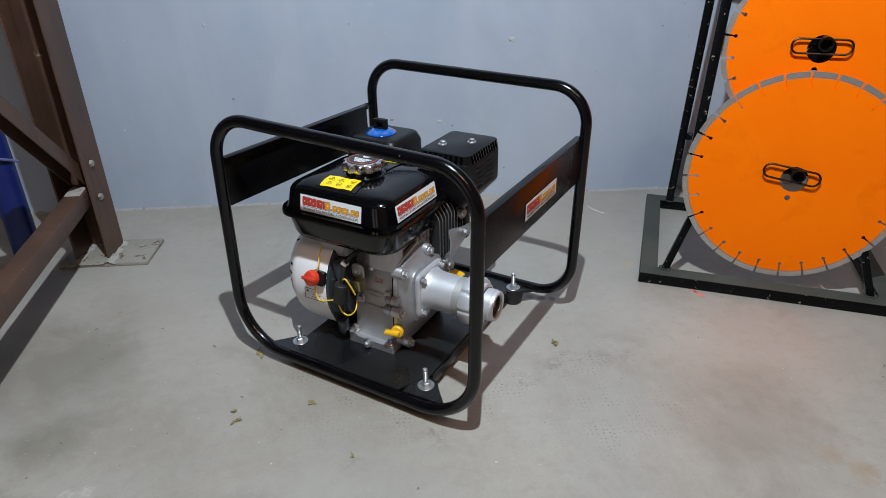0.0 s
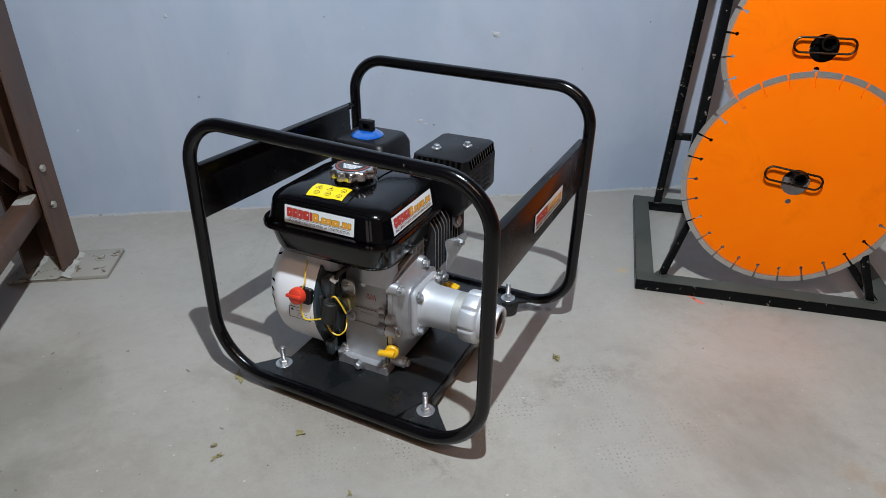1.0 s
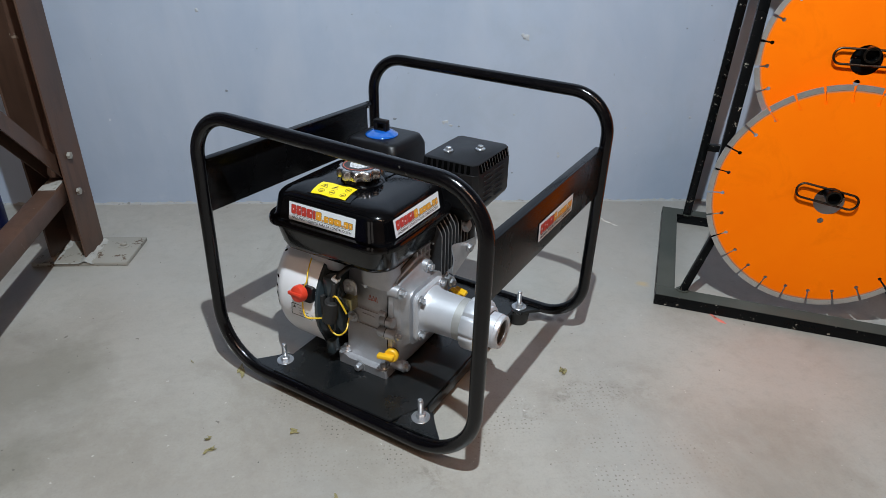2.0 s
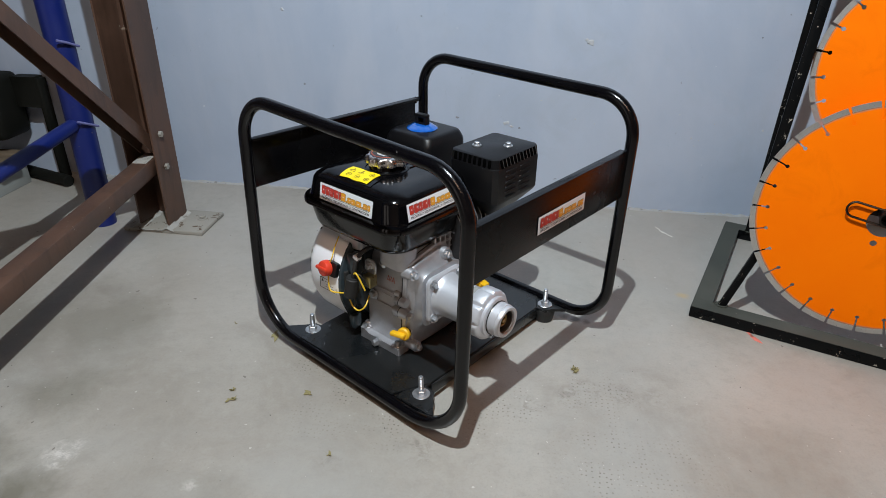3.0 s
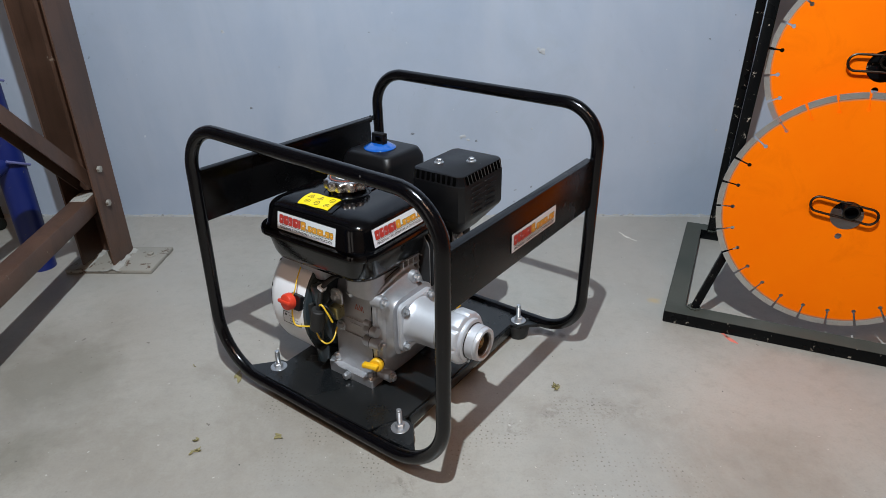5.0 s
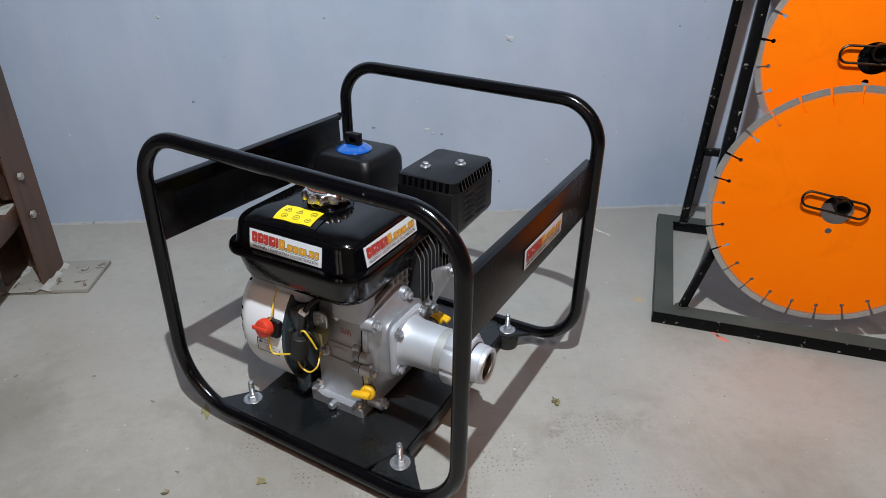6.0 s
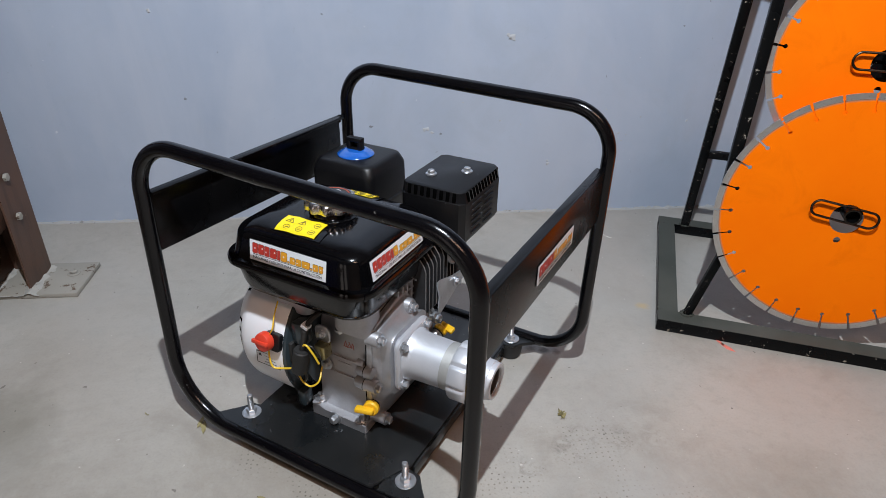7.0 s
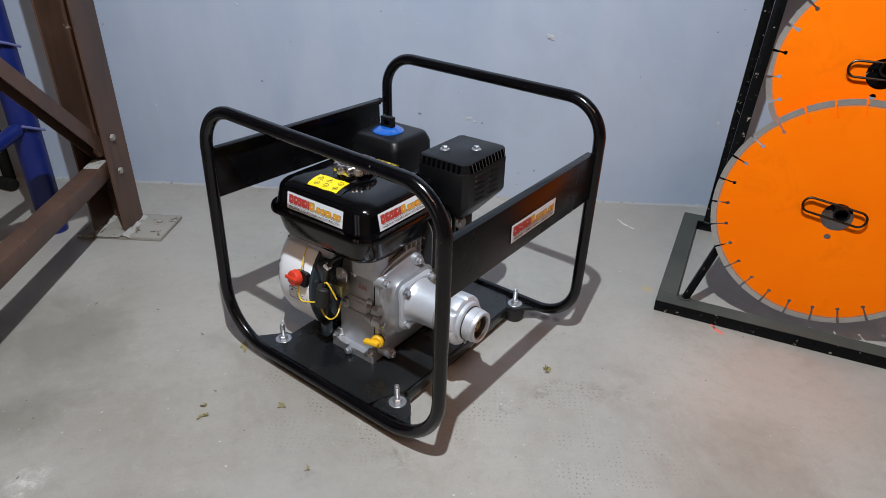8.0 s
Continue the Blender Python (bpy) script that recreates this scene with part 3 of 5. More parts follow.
bm = bmesh.new()
loft(bm, [tank_ring(*q) for q in ((0.228, 0.180, 0.154, 0.03), (0.229, 0.194, 0.168, 0.034), (0.233, 0.206, 0.180, 0.036), (0.242, 0.213, 0.187, 0.036), (0.270, 0.222, 0.196, 0.034),
    (0.273, 0.232, 0.206, 0.036), (0.276, 0.240, 0.214, 0.038), (0.283, 0.240, 0.214, 0.038), (0.286, 0.236, 0.210, 0.036), (0.287, 0.224, 0.198, 0.032),
    (0.291, 0.220, 0.194, 0.032), (0.313, 0.212, 0.186, 0.031), (0.318, 0.209, 0.183, 0.030), (0.322, 0.204, 0.178, 0.029), (0.3252, 0.197, 0.171, 0.028), (0.3275, 0.188, 0.162, 0.026), (0.3320, 0.172, 0.146, 0.022), (0.3350, 0.144, 0.118, 0.018), (0.3370, 0.112, 0.086, 0.012), (0.3378, 0.09, 0.064, 0.008))])
tank = part("fuel_tank", bm, TANK_BLACK, unit, "glossy black pressed-steel fuel tank")


def crown(x, y):
    """Height of the tank's crowned top."""
    g = min(0.1025 - abs(x - TC[0]), 0.0895 - abs(y - TC[1]))
    steps = ((0.0, 0.320), (0.004, 0.3252), (0.0085, 0.3275), (0.0165, 0.3320), (0.0305, 0.3350), (0.0465, 0.3370), (0.0575, 0.3378), (0.09, 0.3384))
    for (g0, z0), (g1, z1) in zip(steps, steps[1:]):
        if g <= g1:
            return z0 + (z1 - z0) * max(0.0, g - g0) / (g1 - g0)
    return 0.3384


def draped(x0, x1, y0, y1, lift, turn=0.0, ripple=0.0, skirt=0.003):
    """A thin sheet that follows the crown, with its sides let down."""
    nx, ny = 18, 12
    cx, cy = (x0 + x1) / 2, (y0 + y1) / 2
    def at(i, j, down):
        u, v = x0 + (x1 - x0) * i / nx - cx, y0 + (y1 - y0) * j / ny - cy
        x, y = cx + u * math.cos(turn) - v * math.sin(turn), cy + u * math.sin(turn) + v * math.cos(turn)
        return (x, y, crown(x, y) + lift - down + ripple * math.sin(u * 190 + 1.0) * math.cos(v * 150))
    bm = bmesh.new()
    top = [[bm.verts.new(at(i, j, 0.0)) for j in range(ny + 1)] for i in range(nx + 1)]
    for i in range(nx):
        for j in range(ny):
            bm.faces.new((top[i][j], top[i + 1][j], top[i + 1][j + 1], top[i][j + 1]))
    rim = [(i, 0) for i in range(nx)] + [(nx, j) for j in range(ny)] + [(i, ny) for i in range(nx, 0, -1)] + [(0, j) for j in range(ny, 0, -1)]
    low = [bm.verts.new(at(i, j, skirt)) for i, j in rim]
    for k, (i, j) in enumerate(rim):
        i2, j2 = rim[(k + 1) % len(rim)]
        bm.faces.new((top[i][j], low[k], low[(k + 1) % len(rim)], top[i2][j2]))
    bm.faces.new(low[::-1])
    return bm


part("pressed_pad", draped(-0.098, -0.018, -0.128, 0.028, 0.0016), TANK_BLACK, tank)
CAP = (-0.048, -0.060)
bm = bmesh.new()
lathe(bm, (*CAP, 0.336), (0, 0, 1), [(0, 0.0375), (0.0024, 0.0375), (0.0040, 0.0355), (0.0046, 0.0305), (0.0135, 0.0290)], 40)
part("filler_neck", bm, TANK_BLACK, tank)
bm = bmesh.new()
rings = []
for z, r, wave in ((0.3470, 0.0290, 0.0), (0.3474, 0.0325, 0.0016), (0.3486, 0.0342, 0.0022), (0.3545, 0.0345, 0.0022), (0.3590, 0.0338, 0.0021), (0.3612, 0.0325, 0.0014), (0.3626, 0.0300, 0.0004), (0.3630, 0.0285, 0.0)):
    rings.append([(CAP[0] + (r + wave * math.cos(11 * a)) * math.cos(a), CAP[1] + (r + wave * math.cos(11 * a)) * math.sin(a), z) for a in (2 * math.pi * k / 132 for k in range(132))])
loft(bm, rings)
part("fuel_cap", bm, CHROME, tank, "scalloped chrome fuel cap")
bm = bmesh.new()
cyl(bm, (*CAP, 0.3628), (*CAP, 0.3636), 0.0280, 48)
part("cap_sticker", bm, INK_BLACK, tank)
bm = bmesh.new()
lathe(bm, (*CAP, 0.3636), (0, 0, 1), [(0, 0.0255), (0.0003, 0.0255), (0.0003, 0.0244), (0, 0.0244)], 48, False)
part("cap_ring", bm, INK_CAP, tank)
bm = bmesh.new()
for k in range(5):
    box(bm, (CAP[0] + 0.001, CAP[1] - 0.0015 - k * 0.0034, 0.3638), (0.034 - 0.0042 * k, 0.0017, 0.0004))
lathe(bm, (CAP[0], CAP[1] + 0.0125, 0.3636), (0, 0, 1), [(0, 0.0068), (0.0004, 0.0068), (0.0004, 0.0052), (0, 0.0052)], 28, False)
beam(bm, (CAP[0] - 0.004, CAP[1] + 0.0095, 0.3638), (CAP[0] + 0.004, CAP[1] + 0.0155, 0.3638), 0.0022, 0.0004, (0, 0, 1), 0)
part("cap_print", bm, STICKER_WHITE, tank)


def warning_sticker(x, y, w, h, turn, ripple):
    """A thin yellow sticker, a little loose at its edges, with six small pictograms."""
    t = radians(turn)
    part("warning_sticker", draped(x - w / 2, x + w / 2, y - h / 2, y + h / 2, 0.0026, t, ripple, 0.0006), STICKER_YELLOW, tank, "yellow warning sticker")
    bm = bmesh.new()
    def on(u, v):
        px, py = x + u * math.cos(t) - v * math.sin(t), y + u * math.sin(t) + v * math.cos(t)
        return (px, py, crown(px, py) + 0.0029 + ripple * math.sin(u * 190 + 1.0) * math.cos(v * 150))
    def stroke(u0, v0, u1, v1, thick=0.0007):
        beam(bm, on(u0, v0), on(u1, v1), thick, 0.0003, (0, 0, 1), 0)
    for i in range(3):
        cx = (i - 1) * w * 0.31
        if i < 2:
            tri = [(cx - 0.0055, h * 0.06), (cx + 0.0055, h * 0.06), (cx, h * 0.06 + 0.0088)]
            for p, q in zip(tri, tri[1:] + tri[:1]):
                stroke(*p, *q)
            stroke(cx - 0.001, h * 0.06 + 0.0022, cx + 0.0006, h * 0.06 + 0.0055, 0.0016)
        for cv in ((-0.24,) if i < 2 else (-0.24, 0.22)):
            ring = [(cx + 0.002 + 0.0046 * math.cos(k * 0.5236), cv * h + 0.0042 * math.sin(k * 0.5236)) for k in range(12)]
            for p, q in zip(ring, ring[1:] + ring[:1]):
                stroke(*p, *q)
            stroke(cx, cv * h - 0.001, cx + 0.004, cv * h + 0.0008, 0.0016)
    part("sticker_print", bm, INK_BLACK, tank)


warning_sticker(-0.0595, -0.1115, 0.063, 0.031, 1.5, 0.0007)
warning_sticker(-0.0505, 0.0165, 0.045, 0.020, 0, 0.0003)
sticker(tank, facing((-0.058, -0.1462, 0.3035), (1, 0, 0), (0, 0.17, 1)))
sticker(tank, facing((0.0530, -0.0555, 0.3035), (0, 1, 0), (-0.17, 0, 1)), 0.127, 0.028)

# crankcase
GX = 0.037      # the joint between case and cover


def rounded(points, rounds=2):
    """An outline with its corners cut away again and again."""
    for _ in range(rounds):
        points = [(a[0] + (b[0] - a[0]) * f, a[1] + (b[1] - a[1]) * f) for a, b in zip(points, points[1:] + points[:1]) for f in (0.25, 0.75)]
    return points


def inset(points, d, c=(-0.040, 0.125)):
    out = []
    for y, z in points:
        l = math.hypot(y - c[0], z - c[1])
        out.append((c[0] + (y - c[0]) * (l - d) / l, c[1] + (z - c[1]) * (l - d) / l))
    return out


COVER = rounded([(-0.060, 0.036), (-0.100, 0.040), (-0.117, 0.062), (-0.121, 0.095), (-0.119, 0.135), (-0.116, 0.175), (-0.116, 0.198), (-0.106, 0.208), (-0.080, 0.214), (-0.045, 0.221), (-0.022, 0.219), (-0.008, 0.203), (0.012, 0.176), (0.037, 0.146), (0.047, 0.122), (0.046, 0.080), (0.040, 0.040), (0.000, 0.036)])
bm = bmesh.new()
front = [(0.044, -0.1200), (0.060, -0.1195), (0.078, -0.1185), (0.108, -0.1175), (0.1125, -0.1145), (0.1175, -0.1135), (0.136, -0.1125), (0.140, -0.1095), (0.146, -0.1090), (0.186, -0.1075), (0.196, -0.1045), (0.204, -0.096), (0.222, -0.085)]
side_cut = [(y, z) for z, y in front] + [(0.012, 0.222), (0.034, 0.190), (0.040, 0.052)]
loft(bm, [[(x, y * k + (1 - k) * -0.04, z) for y, z in side_cut] for x, k in ((-0.048, 0.93), (-0.045, 0.985), (-0.041, 1.0), (GX - 0.0004, 1.0))])
crank = part("crankcase", bm, CASE, unit, "dull cast aluminium crankcase")
# bosses that carry the tank, one of them on the corner of the case
bm = bmesh.new()
loft(bm, [[(x, y, z) for x, y in rrect(0.016, -0.103, 0.056 - g, 0.044 - g, 0.013, 5)] for z, g in ((0.1955, 0.004), (0.1968, 0.001), (0.199, 0.0), (0.232, 0.0))])
part("tank_boss", bm, CASE, crank, "rounded cast boss under the tank")
bm = bmesh.new()
loft(bm, [[(x, y, z) for x, y in rrect(-0.080, -0.104, 0.062 - g, 0.046 - g, 0.012, 5)] for z, g in ((0.2035, 0.004), (0.2048, 0.001), (0.207, 0.0), (0.234, 0.0))])
part("tank_boss", bm, CASE, crank, "rounded cast boss under the tank")
for x, y, z in ((-0.004, -0.118, 0.1955), (-0.098, -0.120, 0.2035)):
    bm = bmesh.new()
    hexbolt(bm, (x, y, z), (0, 0, -1), 0.0045, 0.005, True, 0.008)
    part("bolt", bm, ZINC, crank)
for fy in (-0.1185, 0.030):
    bm = bmesh.new()
    prism(bm, [(-0.054, 0.034), (0.041, 0.034), (0.041, 0.0480), (-0.034, 0.0495), (-0.040, 0.0535), (-0.054, 0.0535)], fy - 0.0145, fy + 0.0145, "y", 0.0016)
    part("foot_bar", bm, CAST, crank, "cast aluminium mounting foot")
for z, y, x0, x1 in ((0.1405, -0.1125, -0.026, 0.020), (0.1145, -0.1165, -0.034, 0.016), (0.1335, -0.1135, -0.016, 0.008)):
    bm = bmesh.new()
    beam(bm, (x0, y, z), (x1, y + 0.0008, z - 0.0012), 0.0024, 0.0020, (0, 0, 1), 0.0008)
    part("casting_rib", bm, CASE, crank)

# side cover: a soft dome from the joint to the square flange
AX_Y, AX_Z = -0.048, 0.1355
dome = []
for x, d in ((GX + 0.0006, 0.0), (0.0438, 0.0), (0.0450, 0.0010), (0.0453, 0.0052), (0.0464, 0.0062), (0.0496, 0.0078), (0.0508, 0.0100), (0.0514, 0.0130)):
    dome.append([(x, y, z) for y, z in inset(COVER, d)])
plain = inset(COVER, 0.0150)


def toward_flange(y, z, f, half=0.052):
    a = math.atan2(z - AX_Z, y - AX_Y)
    c, q = math.cos(a), math.sin(a)
    r = half / (abs(c) ** 5 + abs(q) ** 5) ** 0.2
    return y + (AX_Y + r * c - y) * f, z + (AX_Z + r * q - z) * f


for x, f in ((0.0525, 0.10), (0.0555, 0.38), (0.0590, 0.66), (0.0620, 0.86), (0.0640, 0.97), (0.0650, 1.0)):
    dome.append([(x, *toward_flange(y, z, f)) for y, z in plain])
bm = bmesh.new()
loft(bm, dome)
cover = part("side_cover", bm, CAST, crank, "satin cast aluminium crankcase cover")
bm = bmesh.new()
loft(bm, [[(x, y, z) for y, z in inset(COVER, -0.0006)] for x in (GX - 0.0007, GX + 0.0007)])
part("gasket", bm, DARK_HOLE, crank, "black gasket line")


def bolt_boss(y, z, r, x0, x1, bolt, back=0.0):
    """A cast ear with its bolt; back: how far it reaches over the joint."""
    bm = bmesh.new()
    lathe(bm, (x0, y, z), (1, 0, 0), [(0, r * 1.12), (0.004, r * 1.02), (x1 - x0 - 0.0025, r), (x1 - x0 - 0.0007, r * 0.95), (x1 - x0, r * 0.84)], 24)
    part("bolt_boss", bm, CAST, cover)
    if back:
        bm = bmesh.new()
        lathe(bm, (GX - 0.0007, y, z), (-1, 0, 0), [(0, r), (back - 0.004, r * 0.98), (back - 0.001, r * 0.8), (back, r * 0.5)], 24)
        part("bolt_boss", bm, CAST, crank)
        bm = bmesh.new()
        cyl(bm, (GX - 0.0008, y, z), (GX + 0.0008, y, z), r * 1.08, 24)
        part("gasket_ring", bm, DARK_HOLE, crank)
    if bolt:
        bm = bmesh.new()
        hexbolt(bm, (x1, y, z), (1, 0, 0), 0.0062, 0.0068, True, 0.0088)
        part("bolt", bm, ZINC, cover)


bolt_boss(-0.1090, 0.1915, 0.0105, GX + 0.0007, 0.0555, True)
bolt_boss(-0.1195, 0.1175, 0.0098, GX + 0.0007, 0.0540, True, 0.016)
bolt_boss(-0.1190, 0.1385, 0.0086, GX + 0.0007, 0.0490, False, 0.013)
bolt_boss(-0.1180, 0.1495, 0.0046, GX - 0.014, GX - 0.003, False)
bolt_boss(-0.0300, 0.2015, 0.0112, 0.044, 0.0595, True)
bolt_boss(0.0330, 0.1490, 0.0100, 0.042, 0.0565, True)
bolt_boss(-0.1060, 0.0500, 0.0092, GX + 0.0007, 0.0600, True)
bm = bmesh.new()
for k, (u, v, a) in enumerate(((-0.0075, 0.0, 70), (-0.0045, 0.001, 110), (-0.001, -0.001, 60), (0.002, 0.001, 120), (0.005, 0.0, 80), (0.0075, -0.001, 100), (0.0015, -0.0035, 10), (-0.004, -0.004, -5))):
    c, q = math.cos(radians(a)), math.sin(radians(a))
    beam(bm, (0.003 + u - 0.0042 * c, -0.1089, 0.164 + v - 0.0048 * q), (0.003 + u + 0.0042 * c, -0.1085, 0.164 + v + 0.0048 * q), 0.0011, 0.0005, (0, 1, 0), 0)
part("stamp", bm, INK_FAINT, crank, "faint red inspection stamp")
for x, y, z, d, r in ((-0.047, -0.1185, 0.0535, (0, 0, 1), 0.0068), (-0.011, -0.133, 0.0415, (0, -1, 0), 0.0068), (0.030, -0.124, 0.0480, (0, 0, 1), 0.0052), (-0.054, -0.117, 0.046, (-1, 0, 0), 0.0050)):
    bm = bmesh.new()
    hexbolt(bm, (x, y, z), d, r, 0.0075, True, 0.010)
    part("bolt", bm, ZINC, crank)

# drive sleeve on the shaft
bm = bmesh.new()
fl = [(y + AX_Y, z + AX_Z) for y, z in rrect(0, 0, 0.088, 0.088, 0.014, 6)]
prism(bm, fl, 0.0645, 0.0745, "x", 0.003)
sleeve = part("sleeve_flange", bm, MACHINED, unit, "square aluminium flange")
for sy in (-1, 1):
    for sz in (-1, 1):
        bm = bmesh.new()
        hexbolt(bm, (0.0745, AX_Y + sy * 0.033, AX_Z + sz * 0.033), (1, 0, 0), 0.0055, 0.006, True, 0.008)
        part("bolt", bm, ZINC, sleeve)
bm = bmesh.new()
lathe(bm, (0, AX_Y, AX_Z), (1, 0, 0), [(0.073, 0.0405), (0.077, 0.0385), (0.081, 0.0368), (0.086, 0.0360), (0.100, 0.0352), (0.150, 0.0338)], 56)
part("sleeve_tube", bm, MACHINED, sleeve, "turned aluminium tube")
bm = bmesh.new()
lathe(bm, (0, AX_Y, AX_Z), (1, 0, 0), [(0.1295, 0.0340), (0.130, 0.0348), (0.146, 0.0346), (0.1462, 0.0330)], 56)
part("sleeve_band", bm, BAND, sleeve, "dull unturned band of the tube")
bm = bmesh.new()
rings = []
for x, r, wv in ((0.144, 0.033, 0), (0.1444, 0.0374, 0.0006), (0.1458, 0.0392, 0.0024), (0.1485, 0.0398, 0.0034), (0.1690, 0.0398, 0.0034), (0.1718, 0.0392, 0.0026), (0.1736, 0.0378, 0.0008), (0.1740, 0.033, 0)):
    ring = []
    for k in range(160):
        a = 2 * math.pi * k / 160 + 0.2
        c = abs((a * 8 / (2 * math.pi)) % 1.0 - 0.5) * 2
        f = min(1.0, max(0.0, (1 - c) / 0.30))
        ring.append((x, AX_Y + (r + wv * f * f * (3 - 2 * f)) * math.cos(a), AX_Z + (r + wv * f * f * (3 - 2 * f)) * math.sin(a)))
    rings.append(ring)
loft(bm, rings)
part("lock_collar", bm, MACHINED, sleeve, "ribbed aluminium locking collar")
bm = bmesh.new()
lathe(bm, (0, AX_Y, AX_Z), (1, 0, 0), [(0.171, 0.028), (0.173, 0.0345), (0.1795, 0.0345), (0.1803, 0.0332), (0.1808, 0.0275), (0.1825, 0.0268), (0.1832, 0.0282), (0.1960, 0.0278), (0.1964, 0.0268), (0.2022, 0.0265), (0.2035, 0.0256), (0.2035, 0.0214), (0.2022, 0.0200), (0.1990, 0.0198)], 56, False)
ring = part("end_ring", bm, MACHINED, sleeve)
# the shade inside the bore is put into a darker metal
bm = bmesh.new()
lathe(bm, (0, AX_Y, AX_Z), (1, 0, 0), [(0.1992, 0.0199), (0.1985, 0.0186), (0.1960, 0.0182), (0.1940, 0.0187), (0.1925, 0.0182), (0.166, 0.0178)], 56, False)
part("bore", bm, BORE, ring, "bore of the end ring, its inside shade put into the colour")
bm = bmesh.new()
sweep(bm, [(0.1817, AX_Y + 0.0287 * math.cos(a), AX_Z + 0.0287 * math.sin(a)) for a in (radians(-75 + 330 * k / 48) for k in range(49))], 0.0007, 8)
part("spring_ring", bm, WIRE_STEEL, sleeve, "thin dark wire ring in a groove")
bm = bmesh.new()
lathe(bm, (0, AX_Y, AX_Z), (1, 0, 0), [(0.167, 0.0125), (0.1935, 0.0112), (0.1945, 0.0102), (0.1948, 0.0080), (0.1940, 0.0070), (0.175, 0.0066)], 24)
part("drive_socket", bm, BRASS, sleeve, "brass drive socket")
bm = bmesh.new()
lathe(bm, (0, AX_Y, AX_Z), (1, 0, 0), [(0.172, 0.0042), (0.1955, 0.0040), (0.1965, 0.0030)], 14)
part("drive_pin", bm, BRASS, sleeve)
bm = bmesh.new()
cyl(bm, (0.1655, AX_Y, AX_Z), (0.1675, AX_Y, AX_Z), 0.0182, 32)
part("socket_floor", bm, DARK_HOLE, sleeve)
for dy in (-0.0135, 0.004):
    bm = bmesh.new()
    cyl(bm, (0.1815, AX_Y + dy, AX_Z - 0.0275), (0.1815, AX_Y + dy * 1.05, AX_Z - 0.0325), 0.0024, 12, 0.0008)
    part("ring_end", bm, ZINC, sleeve)

# fan housing and recoil starter
FY, FZ = -0.052, 0.138
bm = bmesh.new()
lathe(bm, (0, FY, FZ), (1, 0, 0), [(-0.190, 0.040), (-0.188, 0.062), (-0.182, 0.078), (-0.172, 0.088), (-0.160, 0.098), (-0.153, 0.103), (-0.144, 0.1055), (-0.079, 0.1075), (-0.076, 0.106)], 64)
fan = part("fan_housing", bm, WHITE, unit, "white painted fan housing")
for a0 in (112, 122, 132, 160, 170, 180, 190, 214, 224, 234):
    a = radians(a0)
    nn = Vector((-0.64, 0.77 * math.cos(a), 0.77 * math.sin(a)))
    t1 = Vector((0.77, 0.64 * math.cos(a), 0.64 * math.sin(a)))
    m = Matrix((nn, t1, nn.cross(t1))).transposed().to_4x4()
    m.translation = (-0.166, FY + 0.093 * math.cos(a), FZ + 0.093 * math.sin(a))
    bm = bmesh.new()
    box(bm, (0, 0, 0), (0.0012, 0.016, 0.0042), 0.0005, 1, m)
    part("cooling_slot", bm, DARK_HOLE, fan)
bm = bmesh.new()
prism(bm, rrect(0, 0, 0.044, 0.022, 0.001, 2), -0.0004, 0.0004)
prism(bm, rrect(0, 0, 0.041, 0.019, 0.001, 2), -0.0004, 0.0006)
m = facing((-0.103, FY - 0.1062, FZ - 0.006), (1, 0, 0), (0, 0.05, 1))
bmesh.ops.transform(bm, matrix=m, verts=bm.verts)
plate = part("rating_sticker", bm, STICKER_WHITE, fan)
bm = bmesh.new()
for p, q in (((-0.021, -0.010), (0.021, -0.010)), ((-0.021, 0.010), (0.021, 0.010)), ((-0.021, -0.010), (-0.021, 0.010)), ((0.021, -0.010), (0.021, 0.010))):
    beam(bm, (*p, 0.0007), (*q, 0.0007), 0.0008, 0.0004, (0, 0, 1), 0)
for k in range(3):
    box(bm, (0.004, 0.0045 - 0.0048 * k, 0.0008), (0.022 - 0.004 * (k % 2), 0.0005, 0.0003))
prism(bm, [(-0.018, 0.003), (-0.012, 0.003), (-0.015, 0.008)], 0.0006, 0.0009)
bmesh.ops.transform(bm, matrix=m, verts=bm.verts)
part("sticker_print", bm, INK_BLACK, fan)
bm = bmesh.new()
def shield_ring(x, r):
    return [(x, FY + r * math.cos(a), FZ + r * math.sin(a)) for a in (2 * math.pi * k / 48 for k in range(48))]


loft(bm, [shield_ring(*q) for q in ((-0.0785, 0.1040), (-0.0770, 0.1062), (-0.0740, 0.1068), (-0.0715, 0.1055), (-0.0700, 0.1020), (-0.0690, 0.0965), (-0.0660, 0.0925), (-0.0590, 0.0900), (-0.0520, 0.0870), (-0.0480, 0.0800), (-0.0465, 0.0700))])
prism(bm, [(FY - 0.100, FZ - 0.040), (FY - 0.080, FZ - 0.030), (FY - 0.062, FZ - 0.096), (FY - 0.074, FZ - 0.101)], -0.0735, -0.0700, "x", 0.0008)
box(bm, (-0.062, FY - 0.084, FZ - 0.072), (0.014, 0.020, 0.028), 0.004, 2)
box(bm, (-0.058, FY - 0.080, FZ + 0.044), (0.022, 0.026, 0.04), 0.006, 2)
shield = part("side_shield", bm, SLATE, unit, "slate-coloured pressed steel shield")

